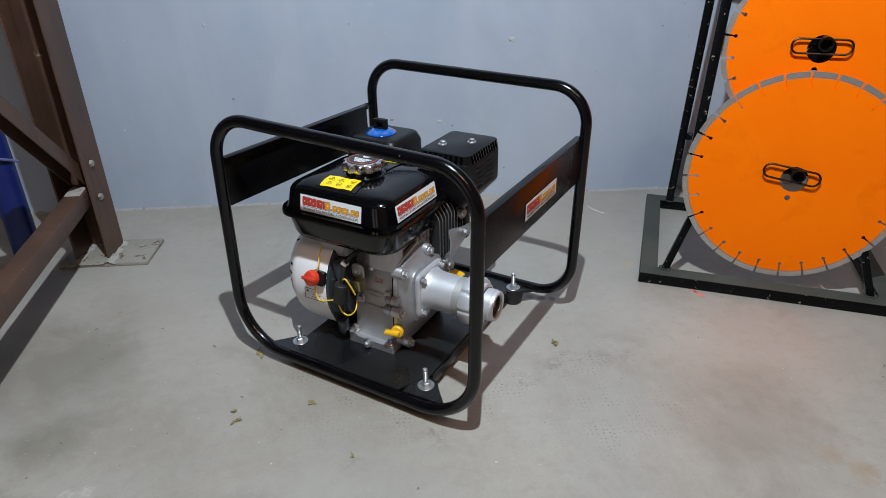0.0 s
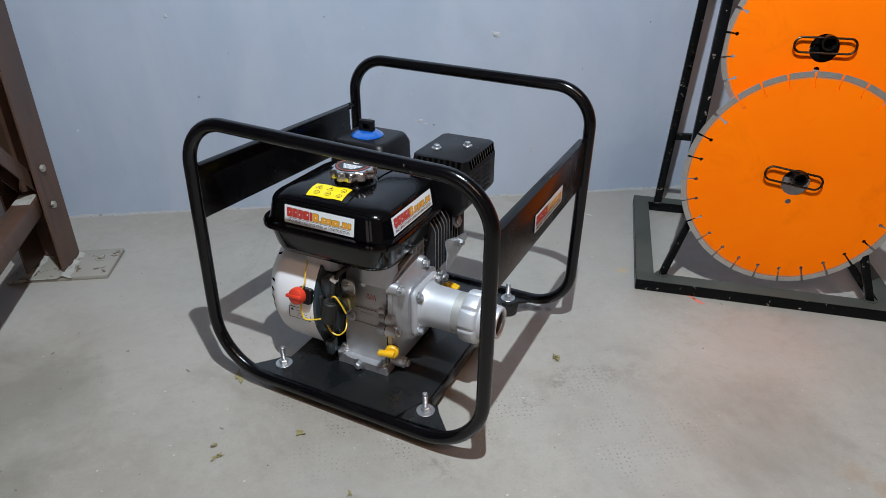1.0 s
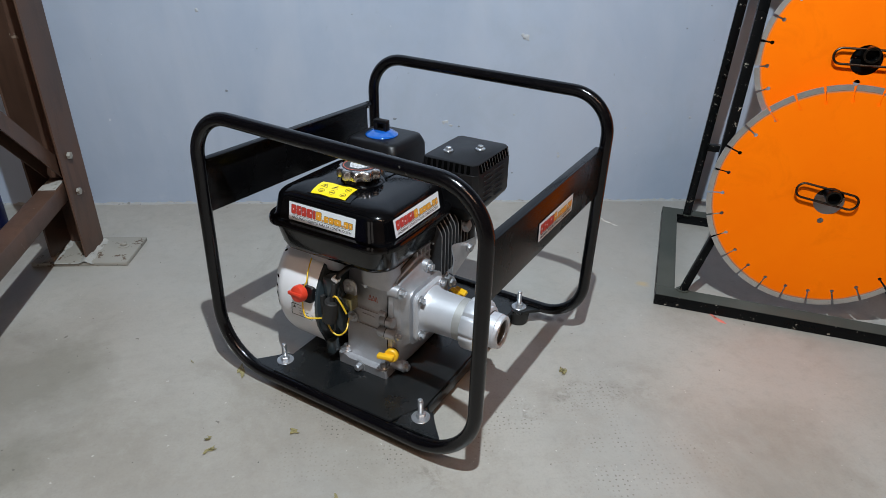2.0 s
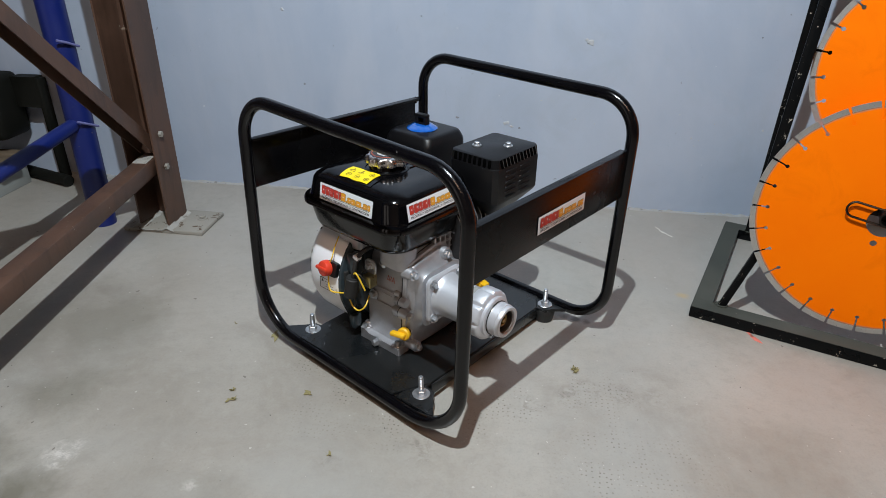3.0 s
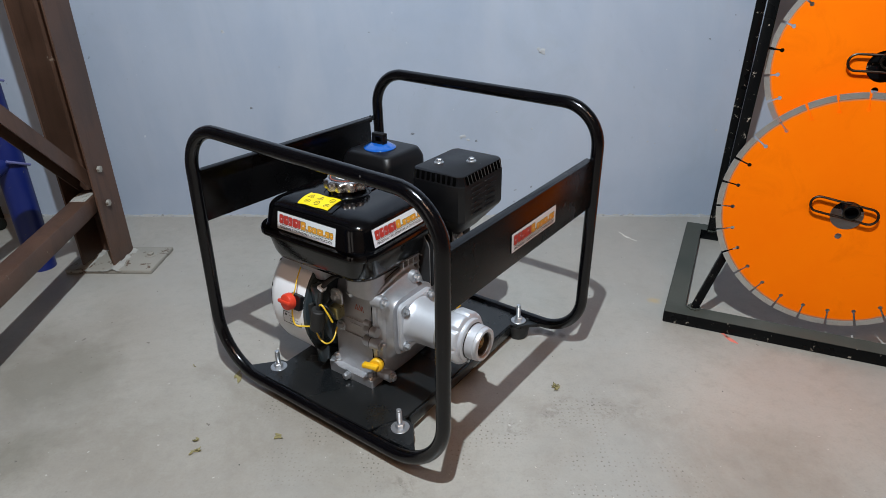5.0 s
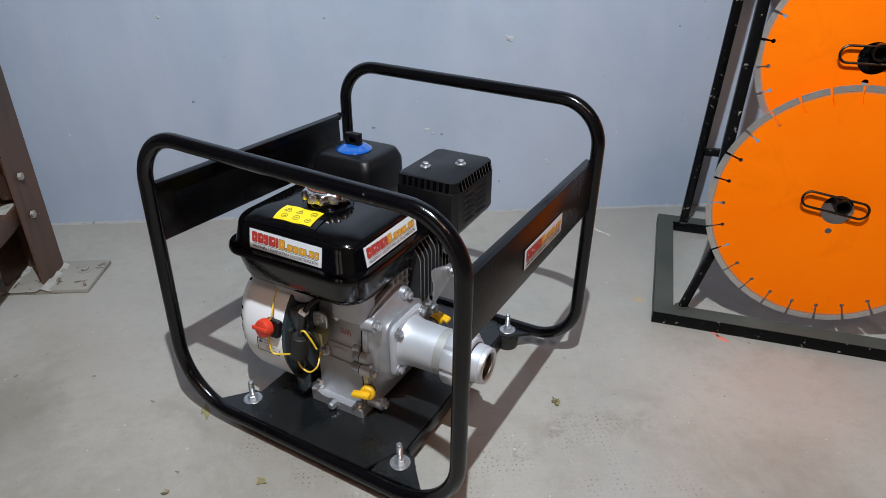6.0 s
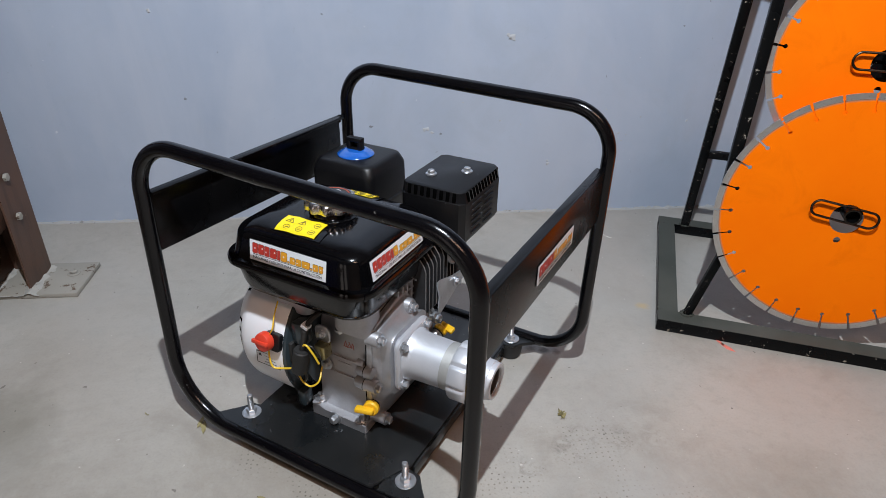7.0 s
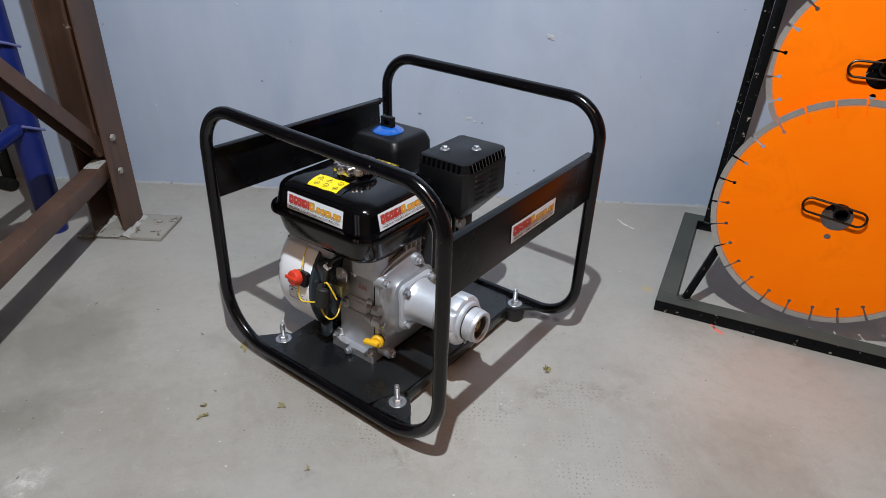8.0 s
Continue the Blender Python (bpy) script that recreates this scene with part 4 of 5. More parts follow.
# switch, coil, wiring
bm = bmesh.new()
m = facing((-0.092, -0.1575, 0.169), (1, 0, 0), (0, 0.25, 1))
prism(bm, rrect(0.002, 0, 0.027, 0.026, 0.004, 3), -0.006, 0.004, "z", 0.001)
bmesh.ops.transform(bm, matrix=m, verts=bm.verts)
switch = part("switch_body", bm, PLASTIC_BLACK, fan)
bm = bmesh.new()
lathe(bm, (-0.099, -0.159, 0.169), (-0.05, -1, 0.2), [(0, 0.0128), (0.002, 0.0142), (0.010, 0.0138), (0.0122, 0.0128), (0.0136, 0.0100), (0.0140, 0.0)], 28, False)
beam(bm, (-0.1165, -0.1705, 0.1705), (-0.0865, -0.1730, 0.1725), 0.0062, 0.0055, (0, -1, 0.2), 0.0018)
part("switch_knob", bm, RED, fan, "red rotary stop switch")
bm = bmesh.new()
cyl(bm, (-0.0535, -0.1520, 0.1265), (-0.0465, -0.1500, 0.1660), 0.0116, 28, 0.0022)
lathe(bm, (-0.0465, -0.1500, 0.1660), (0.007, 0.002, 0.0405), [(0, 0.0100), (0.0006, 0.0100), (0.0006, 0.0065), (-0.004, 0.0060)], 24, False)
cyl(bm, (-0.0465, -0.150, 0.165), (-0.041, -0.146, 0.198), 0.0040, 12, 0.001)
box(bm, (-0.0672, -0.146, 0.152), (0.006, 0.010, 0.032), 0.0015)
part("ignition_cap", bm, RUBBER, unit, "black rubber ignition cap")
bm = bmesh.new()
box(bm, (0, 0, 0), (0.0115, 0.0105, 0.0065), 0.0012, 2, pose(-0.0405, -0.1435, 0.2040, 0, 24, 0))
part("wire_clip", bm, STICKER_WHITE, unit, "white plastic wire clip")


def wire(points, r, material, name="wire"):
    P = [Vector(p) for p in points]
    ctrl = [P[0] * 2 - P[1]] + P + [P[-1] * 2 - P[-2]]
    path = []
    for a, b, c, d in zip(ctrl, ctrl[1:], ctrl[2:], ctrl[3:]):
        for k in range(8):
            t = k / 8
            path.append(0.5 * (2 * b + (c - a) * t + (2 * a - 5 * b + 4 * c - d) * t * t + (3 * b - a - 3 * c + d) * t ** 3))
    path.append(P[-1])
    bm = bmesh.new()
    sweep(bm, path, r, 8)
    part(name, bm, material, unit)


wire([(-0.094, -0.160, 0.180), (-0.088, -0.158, 0.192), (-0.092, -0.148, 0.205), (-0.094, -0.135, 0.222)], 0.0011, WIRE_YELLOW)
wire([(-0.098, -0.160, 0.158), (-0.095, -0.164, 0.143), (-0.088, -0.166, 0.130), (-0.074, -0.160, 0.129), (-0.060, -0.156, 0.132)], 0.0014, WIRE_YELLOW)
wire([(-0.046, -0.150, 0.172), (-0.036, -0.152, 0.178), (-0.028, -0.150, 0.166), (-0.022, -0.146, 0.148)], 0.0015, WIRE_YELLOW)
wire([(-0.056, -0.152, 0.120), (-0.050, -0.150, 0.106), (-0.038, -0.148, 0.102), (-0.028, -0.142, 0.112), (-0.034, -0.126, 0.124)], 0.0014, WIRE_YELLOW)
wire([(-0.050, -0.153, 0.134), (-0.062, -0.150, 0.118), (-0.056, -0.146, 0.102), (-0.046, -0.148, 0.112), (-0.044, -0.150, 0.128)], 0.0016, WIRE_BLACK)
wire([(-0.040, -0.148, 0.175), (-0.030, -0.146, 0.172), (-0.024, -0.142, 0.158), (-0.022, -0.140, 0.150)], 0.0014, WIRE_BLACK)
wire([(-0.040, -0.146, 0.198), (-0.036, -0.138, 0.212), (-0.026, -0.122, 0.222)], 0.0040, WIRE_BLACK)
bm = bmesh.new()
box(bm, (-0.026, -0.130, 0.160), (0.018, 0.018, 0.022), 0.002)
part("wire_clamp", bm, OLIVE, crank, "yellow-passivated steel clamp")
bm = bmesh.new()
prism(bm, rrect(-0.029, 0.182, 0.025, 0.030, 0.010, 4), -0.126, -0.122, "y", 0.001)
part("wire_bracket", bm, ZINC, crank, "bright rounded steel bracket")
bm = bmesh.new()
hexbolt(bm, (-0.030, -0.127, 0.184), (0, -1, 0.1), 0.005, 0.005)
part("bolt", bm, ZINC, crank)
bm = bmesh.new()
hexbolt(bm, (-0.033, -0.116, 0.123), (0, -1, 0.1), 0.0062, 0.006)
part("bolt", bm, ZINC, crank)


def dipstick(x, y, z, d):
    d = Vector(d).normalized()
    o = Vector((x, y, z))
    bm = bmesh.new()
    cyl(bm, o, o + d * 0.010, 0.0115, 20, 0.002)
    s = d.cross(Vector((0, 0, 1))).normalized()
    beam(bm, o + d * 0.013 - s * 0.006, o + d * 0.013 + s * 0.021, 0.007, 0.012, d, 0.002)
    part("oil_plug", bm, YELLOW, crank, "yellow plastic oil filler plug")
    bm = bmesh.new()
    lathe(bm, o - d * 0.0022, d, [(0, 0.0092), (0.0005, 0.0108), (0.0017, 0.0108), (0.0022, 0.0092)], 20)
    part("sealing_ring", bm, RUBBER, crank, "black rubber sealing ring")
    bm = bmesh.new()
    cyl(bm, o - d * 0.012, o + d * 0.001, 0.0090, 16, 0.001)
    part("plug_neck", bm, CAST, crank)


dipstick(0.046, -0.120, 0.080, (0.25, -1, 0.15))
dipstick(0.059, 0.055, 0.102, (0.3, 1, 0.5))

# cylinder, fins and shrouds behind the tank
cyl_block = bmesh.new()
box(cyl_block, (0.008, 0.058, 0.205), (0.085, 0.075, 0.085), 0.006)
block = part("cylinder_block", cyl_block, FIN, unit, "finned cast cylinder")
for k in range(9):
    bm = bmesh.new()
    y, d = 0.002 + k * 0.0112, 0.0011
    outline = [(-0.040, 0.165), (0.061, 0.165), (0.064, 0.170), (0.064, 0.242), (0.061, 0.250), (0.047, 0.270), (0.041, 0.273), (-0.040, 0.273)]
    loft(bm, [[(x, y - d, z) for x, z in outline], [(x, y + d, z) for x, z in outline]])
    fin = part("fin", bm, FIN, block)
    # a lighter strip puts a highlight along the dark fin's edge
    bm = bmesh.new()
    sweep(bm, [(x, y, z) for x, z in outline[1:7]], 0.0010, 6)
    part("fin_edge", bm, FIN_EDGE, fin, "bright strip for the highlight on the edge of a fin")
bm = bmesh.new()
box(bm, (0.012, 0.118, 0.2115), (0.104, 0.024, 0.103), 0.008)
part("valve_cover", bm, MUFFLER_BLACK, block)
# cooling lattice on the flank of the cylinder, above the cover
bm = bmesh.new()
prism(bm, [(-0.050, 0.178), (0.034, 0.150), (0.036, 0.246), (-0.050, 0.246)], 0.030, 0.0365, "x")
part("lattice_back", bm, FIN, block)
for k in range(7):
    bm = bmesh.new()
    y = -0.045 + k * 0.0128
    beam(bm, (0.0405, y, 0.178 - 0.014 * max(0, k - 2)), (0.0405, y + 0.003, 0.247), 0.0026, 0.010, (1, 0, 0), 0.0008)
    part("rib", bm, CAST, block)
for k in range(5):
    bm = bmesh.new()
    z = 0.190 + 0.0125 * k
    beam(bm, (0.0400, -0.050, z + 0.004), (0.0400, 0.036, z - 0.004), 0.009, 0.0026, (0, 0, 1), 0.0008)
    part("rib", bm, CAST, block)
bm = bmesh.new()
hexbolt(bm, (0.0445, 0.004, 0.226), (1, 0, 0), 0.0040, 0.004, False)
part("bolt", bm, ZINC, block)
bm = bmesh.new()
loft(bm, [[(x - d + 0.10 * max(0, y - 0.05), y, z) for y, z in ((0.003, 0.230), (0.012, 0.230), (0.050, 0.2175), (0.084, 0.214), (0.083, 0.200), (0.052, 0.184), (0.030, 0.176), (0.012, 0.170), (0.007, 0.176), (0.010, 0.203), (0.003, 0.224))] for x, d in ((0.083, 0.0), (0.083, 0.0016))])
ctl = part("control_plate", bm, ZINC, unit, "bright bent control plate")
bm = bmesh.new()
hexbolt(bm, (0.0845, 0.062, 0.203), (1, 0, 0), 0.0060, 0.005)
part("bolt", bm, ZINC, ctl)
bm = bmesh.new()
hexbolt(bm, (0.068, 0.080, 0.232), (1, -0.3, 0.3), 0.0075, 0.006)
part("bolt", bm, ZINC, block)
bm = bmesh.new()
cyl(bm, (0.030, 0.054, 0.129), (0.056, 0.054, 0.129), 0.009, 18, 0.002)
part("bolt_boss", bm, CAST, block)
bm = bmesh.new()
hexbolt(bm, (0.056, 0.054, 0.129), (1, 0, 0), 0.0065, 0.006)
part("bolt", bm, ZINC, block)
bm = bmesh.new()
box(bm, (0.020, 0.030, 0.125), (0.060, 0.060, 0.08), 0.01)
part("cylinder_base", bm, CAST, block)

# muffler
MX, MY = 0.049, 0.109
bm = bmesh.new()


def muffler_ring(z, g, ch):
    a, b = 0.052 - g, 0.066 - g
    return [(MX + x, MY + y, z) for x, y in ((a, -b + ch), (a, b - ch), (a - ch, b), (-a + ch, b), (-a, b - ch), (-a, -b + ch), (-a + ch, -b), (a - ch, -b))]


loft(bm, [muffler_ring(*q) for q in ((0.236, 0.034, 0.006), (0.242, 0.029, 0.007), (0.274, 0.0025, 0.008), (0.280, 0.0, 0.008), (0.339, 0.0, 0.008), (0.3395, 0.0006, 0.008), (0.3550, 0.0026, 0.007), (0.3565, 0.0042, 0.007))])
muffler = part("muffler", bm, MUFFLER_BLACK, unit, "black slotted muffler guard")
for dx, dy in ((-0.024, -0.022), (0.018, 0.013)):
    x, y = MX + dx, MY + dy
    bm = bmesh.new()
    cyl(bm, (x, y, 0.3558), (x, y, 0.3572), 0.0085, 20, 0.0005)
    hexbolt(bm, (x, y, 0.357), (0, 0, 1), 0.0055, 0.005, True)
    part("bolt", bm, ZINC, muffler)
# slots along the folded upper edge, slanting on the side
for k in range(11):
    bm = bmesh.new()
    m = pose(MX + 0.0506, MY - 0.050 + k * 0.0098, 0.3475, 0, 82.4, 0)
    loft(bm, [[m @ Vector((u - 0.008 * g * (1 if u > 0 else -1), v + u * 0.25, z)) for u, v in ((-0.0072, -0.0029), (0.0072, -0.0029), (0.0072, 0.0029), (-0.0072, 0.0029))] for z, g in ((-0.0022, 0.0), (0.0012, 0.0))])
    part("vent_slot", bm, DARK_HOLE, muffler)
    bm = bmesh.new()
    beam(bm, m @ Vector((-0.0072, 0.0029 - 0.0018, 0.0011)), m @ Vector((0.0072, 0.0029 + 0.0018, 0.0011)), 0.0009, 0.0009, m.to_3x3() @ Vector((0, 0, 1)), 0)
    part("slot_edge", bm, FIN_EDGE, muffler, "bright strip along the edge of a slot")
for k in range(8):
    bm = bmesh.new()
    m = pose(MX - 0.036 + k * 0.0103, MY - 0.0646, 0.3475, 82.4, 0, 0)
    box(bm, (0, 0, 0), (0.0056, 0.0138, 0.0026), 0.0010, 2, m)
    part("vent_slot", bm, DARK_HOLE, muffler)
for col in (-0.030, 0.012):
    for k in range(6):
        bm = bmesh.new()
        prof = rrect(0, 0, 0.034, 0.0042, 0.002, 3)
        m = facing((MX + 0.0522, MY + col + 0.008, 0.331 - k * 0.0092), (0, 1, 0), (0, 0, 1))
        loft(bm, [[(x, y, -0.001) for x, y in prof], [(x * 0.92, y * 0.6, 0.0014) for x, y in prof]])
        bmesh.ops.transform(bm, matrix=m, verts=bm.verts)
        part("louvre", bm, MUFFLER_BLACK, muffler)

# air cleaner
AX0, AY0 = -0.126, 0.121
bm = bmesh.new()
loft(bm, [[(x, y, z) for x, y in rrect(AX0, AY0, sx, sy, r, 5)] for z, sx, sy, r in ((0.236, 0.104, 0.100, 0.010), (0.276, 0.112, 0.108, 0.010), (0.278, 0.120, 0.116, 0.011), (0.282, 0.120, 0.116, 0.011), (0.284, 0.116, 0.112, 0.012),
    (0.330, 0.115, 0.111, 0.014), (0.334, 0.1135, 0.1095, 0.015), (0.3375, 0.111, 0.107, 0.015), (0.3440, 0.1055, 0.1015, 0.015), (0.3468, 0.102, 0.098, 0.015), (0.3485, 0.096, 0.092, 0.014), (0.3490, 0.088, 0.084, 0.012))])
air = part("air_cleaner", bm, PLASTIC_BLACK, unit, "black plastic air cleaner box")
bm = bmesh.new()
lathe(bm, (AX0 - 0.004, AY0 - 0.004, 0.3485), (0, 0, 1), [(0, 0.0295), (0.0015, 0.0300), (0.0032, 0.0288), (0.0042, 0.0262), (0.0078, 0.0205), (0.0092, 0.0165), (0.0095, 0.0)], 48, False)
part("cleaner_nut", bm, BLUE_PLASTIC, air, "shiny blue plastic nut")
bm = bmesh.new()
box(bm, (AX0 - 0.004, AY0 - 0.004, 0.3735), (0.028, 0.012, 0.007), 0.0015)
box(bm, (AX0 - 0.014, AY0 - 0.004, 0.3630), (0.0075, 0.012, 0.015), 0.001)
box(bm, (AX0 + 0.0065, AY0 - 0.004, 0.3630), (0.0065, 0.012, 0.015), 0.001)
box(bm, (AX0 - 0.004, AY0 + 0.0005, 0.3630), (0.014, 0.003, 0.015), 0.0005)
box(bm, (AX0 - 0.004, AY0 - 0.004, 0.3585), (0.016, 0.012, 0.004), 0.0005)
part("cleaner_grip", bm, PLASTIC_BLACK, air)
bm = bmesh.new()
box(bm, (-0.085, 0.060, 0.215), (0.07, 0.06, 0.05), 0.01)
part("carburettor", bm, CAST, unit)

# ---- blade rack ----
RACK_TURN = 10.8
rack = thing("display_rack", pose(0.354, 0.384, 0, 0, 0, RACK_TURN), "black welded steel display rack with chipped paint", "rack")
RW, RD, LEAN = 0.51, 0.470, 0.15
BW = 0.038
bars = [((0, BW / 2, 0.012), (RW, BW / 2, 0.012), BW, 0.024), ((BW / 2, BW + 0.0005, 0.012), (BW / 2, RD - BW - 0.0005, 0.012), BW, 0.024), ((RW - BW / 2, BW + 0.0005, 0.012), (RW - BW / 2, RD - BW - 0.0005, 0.012), BW, 0.024), ((0, RD - BW / 2, 0.012), (RW, RD - BW / 2, 0.012), BW, 0.024)]
for a, b, w, h in bars:
    bm = bmesh.new()
    beam(bm, a, b, w, h, (0, 0, 1), 0.002)
    bar = part("base_bar", bm, RACK_BLACK, rack)
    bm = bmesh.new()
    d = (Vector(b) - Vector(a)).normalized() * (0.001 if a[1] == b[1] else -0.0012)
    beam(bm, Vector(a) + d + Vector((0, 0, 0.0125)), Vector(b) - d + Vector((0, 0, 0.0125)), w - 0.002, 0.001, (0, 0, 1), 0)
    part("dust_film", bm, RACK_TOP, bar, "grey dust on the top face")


def leg_at(z, r0=0.064, drift=0.04):
    return Vector((r0 + drift * z, 0.042 + LEAN * z, z))


def rear_at(z, r0=0.050):
    return Vector((r0 + 0.02 * z, RD - 0.030 - 0.165 * z, z))


def weld_ring(at, parent):
    bm = bmesh.new()
    for k in range(9):
        q = at + Vector((0.0095 * math.cos(k * 0.7), 0.0095 * math.sin(k * 0.7), 0))
        bmesh.ops.create_icosphere(bm, subdivisions=1, radius=0.0036, matrix=Matrix.Translation(q) @ Matrix.Diagonal((1.2, 1.0, 0.7, 1)))
    part("weld", bm, RACK_TOP, parent, "grey weld bead")


for r0, drift, r1, side in ((0.064, 0.04, 0.060, 1), (0.446, -0.04, 0.450, -1)):
    for f, args, z0 in ((leg_at, (r0, drift), 0.25), (rear_at, (r1,), 0.020)):
        bm = bmesh.new()
        beam(bm, f(z0, *args), f(1.15, *args), 0.019, 0.016, (0, 1, 0), 0.002)
        up = part("upright", bm, RACK_BLACK, rack)
        if z0 < 0.1:
            weld_ring(f(0.0262, *args), up)
    # a splayed strut carries the front upright
    foot = Vector((RW / 2 - side * (RW / 2 - 0.0532), 0.0355, 0.022))
    way = Vector((side * 0.32, 0.27, 1.0))
    bm = bmesh.new()
    beam(bm, foot, foot + way * 0.24, 0.0145, 0.0145, (0, 1, 0), 0.002)
    weld_ring(foot + Vector((0, 0, 0.004)), part("strut", bm, RACK_BLACK, rack))
for z in (0.22, 0.80):
    bm = bmesh.new()
    beam(bm, rear_at(z, 0.060) + Vector((0.0086, 0, 0)), rear_at(z, 0.450) - Vector((0.0086, 0, 0)), 0.016, 0.016, (0, 0, 1), 0.0015)
    part("rung", bm, RACK_BLACK, rack)
BLADE_TILT = 5.8
nrm = Vector((0, -math.cos(radians(BLADE_TILT)), math.sin(radians(BLADE_TILT))))
blades = [Vector((0.606, 0.4979, 0.2487)), Vector((0.597, 0.565, 0.4915))]
turn_back = rack.matrix_world.inverted()
for c in blades:
    p = turn_back @ c
    z = p.z + 0.012
    bm = bmesh.new()
    beam(bm, Vector((0.0726 + 0.04 * z, 0.056 + LEAN * z + 0.02 * (z > 0.4), z)), Vector((0.4374 - 0.04 * z, 0.056 + LEAN * z + 0.02 * (z > 0.4), z)), 0.020, 0.020, (0, 0, 1), 0.002)
    part("cross_bar", bm, RACK_BLACK, rack)
    bm = bmesh.new()
    a = Vector((p.x + 0.003, 0.056 + LEAN * z + 0.02 * (z > 0.4), z))
    e = p + nrm * 0.017 + Vector((0.003, 0, 0.010))
    s = [(0, 0.0135), ((e - a).length, 0.0135), ((e - a).length, 0.0105), ((e - a).length - 0.02, 0.0105)]
    lathe(bm, a, e - a, s, 24)
    peg = part("peg", bm, RACK_BLACK, rack, "black steel tube peg")
    bm = bmesh.new()
    ax = (e - a).normalized()
    lathe(bm, e - ax * 0.003, ax, [(0, 0.0136), (0.0032, 0.0137), (0.0034, 0.0128), (0.0032, 0.0106), (0.0, 0.0104)], 24, False)
    part("bare_end", bm, WIRE_STEEL, peg, "bare dark steel end")
    if z > 0.4:
        bm = bmesh.new()
        lathe(bm, p - nrm * 0.0105, nrm, [(0, 0.040), (0.006, 0.040), (0.0065, 0.039)], 32)
        part("flange", bm, RACK_BLACK, rack, "black steel disc behind the blade")


def saw_blade(m, turn, label, n, k0):
    """n segments on a blade whose radius is k0 times 0.2 m."""
    ob = thing("saw_blade", m, label, "saw blade", "blades on the rack")
    R, H, half = 0.2 * k0 - 0.0085, 0.0014, 0.0015
    outer, step = [], 2 * math.pi / n
    rh, hr = 0.2 * k0 - (0.0278 if n > 24 else 0.0211), 0.0036
    def pt(r, a):
        return Vector((r * math.sin(a), -r * math.cos(a), 0))
    for k in range(n):
        a = turn + k * step
        da = half / R
        rad, tan = pt(1, a), Vector((math.cos(a), math.sin(a), 0))
        for j in range(7):
            outer.append(pt(R, a - step + da + (step - 2 * da) * j / 6))
        th = math.asin(half / hr)
        for j in range(11):
            b = math.pi * 0 + th + (2 * math.pi - 2 * th) * j / 10
            outer.append(rad * (rh + hr * math.cos(b)) - tan * hr * math.sin(b))
    holes = [[Vector((0.0258 * math.cos(b), 0.0258 * math.sin(b), 0)) for b in (2 * math.pi * j / 40 for j in range(40))],
             [Vector((-0.005 + 0.0055 * math.cos(b), -0.039 + 0.0055 * math.sin(b), 0)) for b in (2 * math.pi * j / 16 for j in range(16))]]
    bm = bmesh.new()
    edges = []
    for loop in [outer] + holes:
        vs = [bm.verts.new(p) for p in loop]
        edges += [bm.edges.new((vs[i], vs[(i + 1) % len(vs)])) for i in range(len(vs))]
    made = bmesh.ops.triangle_fill(bm, edges=edges, use_beauty=True)
    faces = [g for g in made["geom"] if isinstance(g, bmesh.types.BMFace)]
    ext = bmesh.ops.extrude_face_region(bm, geom=faces)
    bmesh.ops.translate(bm, vec=(0, 0, 2 * H), verts=[g for g in ext["geom"] if isinstance(g, bmesh.types.BMVert)])
    bmesh.ops.translate(bm, vec=(0, 0, -H), verts=bm.verts)
    part("blade_core", bm, orange_paint(0.2 * k0, 0.0018 if n > 24 else 0.0036), ob, "bright orange painted steel disc")
    bm = bmesh.new()
    w = step / 2 - 0.0022 / R
    R0, R1 = 0.2 * k0 - (0.0096 if n > 24 else 0.0090), 0.2 * k0
    prof = [(R0, -0.0017), (R1, -0.0017), (R1, 0.0017), (R0, 0.0017)]
    loft(bm, [[Vector((r * math.sin(a), -r * math.cos(a), z)) for r, z in prof] for a in (w * (2 * j / 4 - 1) for j in range(5))])
    me = put("segment", bm, SEGMENT)
    for k in range(n):
        s = new("segment", me)
        s.parent = ob
        s.matrix_basis = pose(0, 0, 0, 0, 0, math.degrees(turn + (k + 0.5) * step))
    return ob


tilt = pose(0, 0, 0, 0, 0, 12.1) @ pose(0, 0, 0, 90 - BLADE_TILT, 0, 0)
saw_blade(Matrix.Translation(blades[0]) @ tilt, 0.052, "orange diamond saw blade hanging on a peg", 28, 1.053)
saw_blade(Matrix.Translation(blades[1]) @ tilt, -0.12, "smaller orange diamond saw blade hanging behind another one", 24, 0.893)


def spring_clip(c, roll):
    bm = bmesh.new()
    path = fillet([(-0.053, -0.0135, 0), (0.053, -0.0135, 0), (0.053, 0.0135, 0), (-0.053, 0.0135, 0)], 0.013, True, 6)
    sweep(bm, path, 0.0021, 10, True)
    ob = solid("spring_clip", bm, WIRE_STEEL, "dark bent wire clip through a peg", "clip")
    ob.matrix_world = Matrix.Translation(c) @ tilt @ pose(0, 0, 0, 0, 0, roll)
    return tagged(ob, group="clips on the pegs")


across = Vector((math.cos(radians(11.5)), math.sin(radians(11.5)), 0))
front = Vector((math.sin(radians(11.5)), -math.cos(radians(11.5)), 0.13))
spring_clip(blades[0] + front * 0.010 - across * 0.008 + Vector((0, 0, 0.011)), -9)
spring_clip(blades[1] + front * 0.010 - across * 0.002 + Vector((0, 0, 0.005)), 0)

# ---- brown racking upright ----
upright = thing("racking_upright", ROOM, "brown painted steel racking upright bolted to the floor", "rack")


def up_part(name, bm, material, label=""):
    return part(name, bm, material, upright, label)


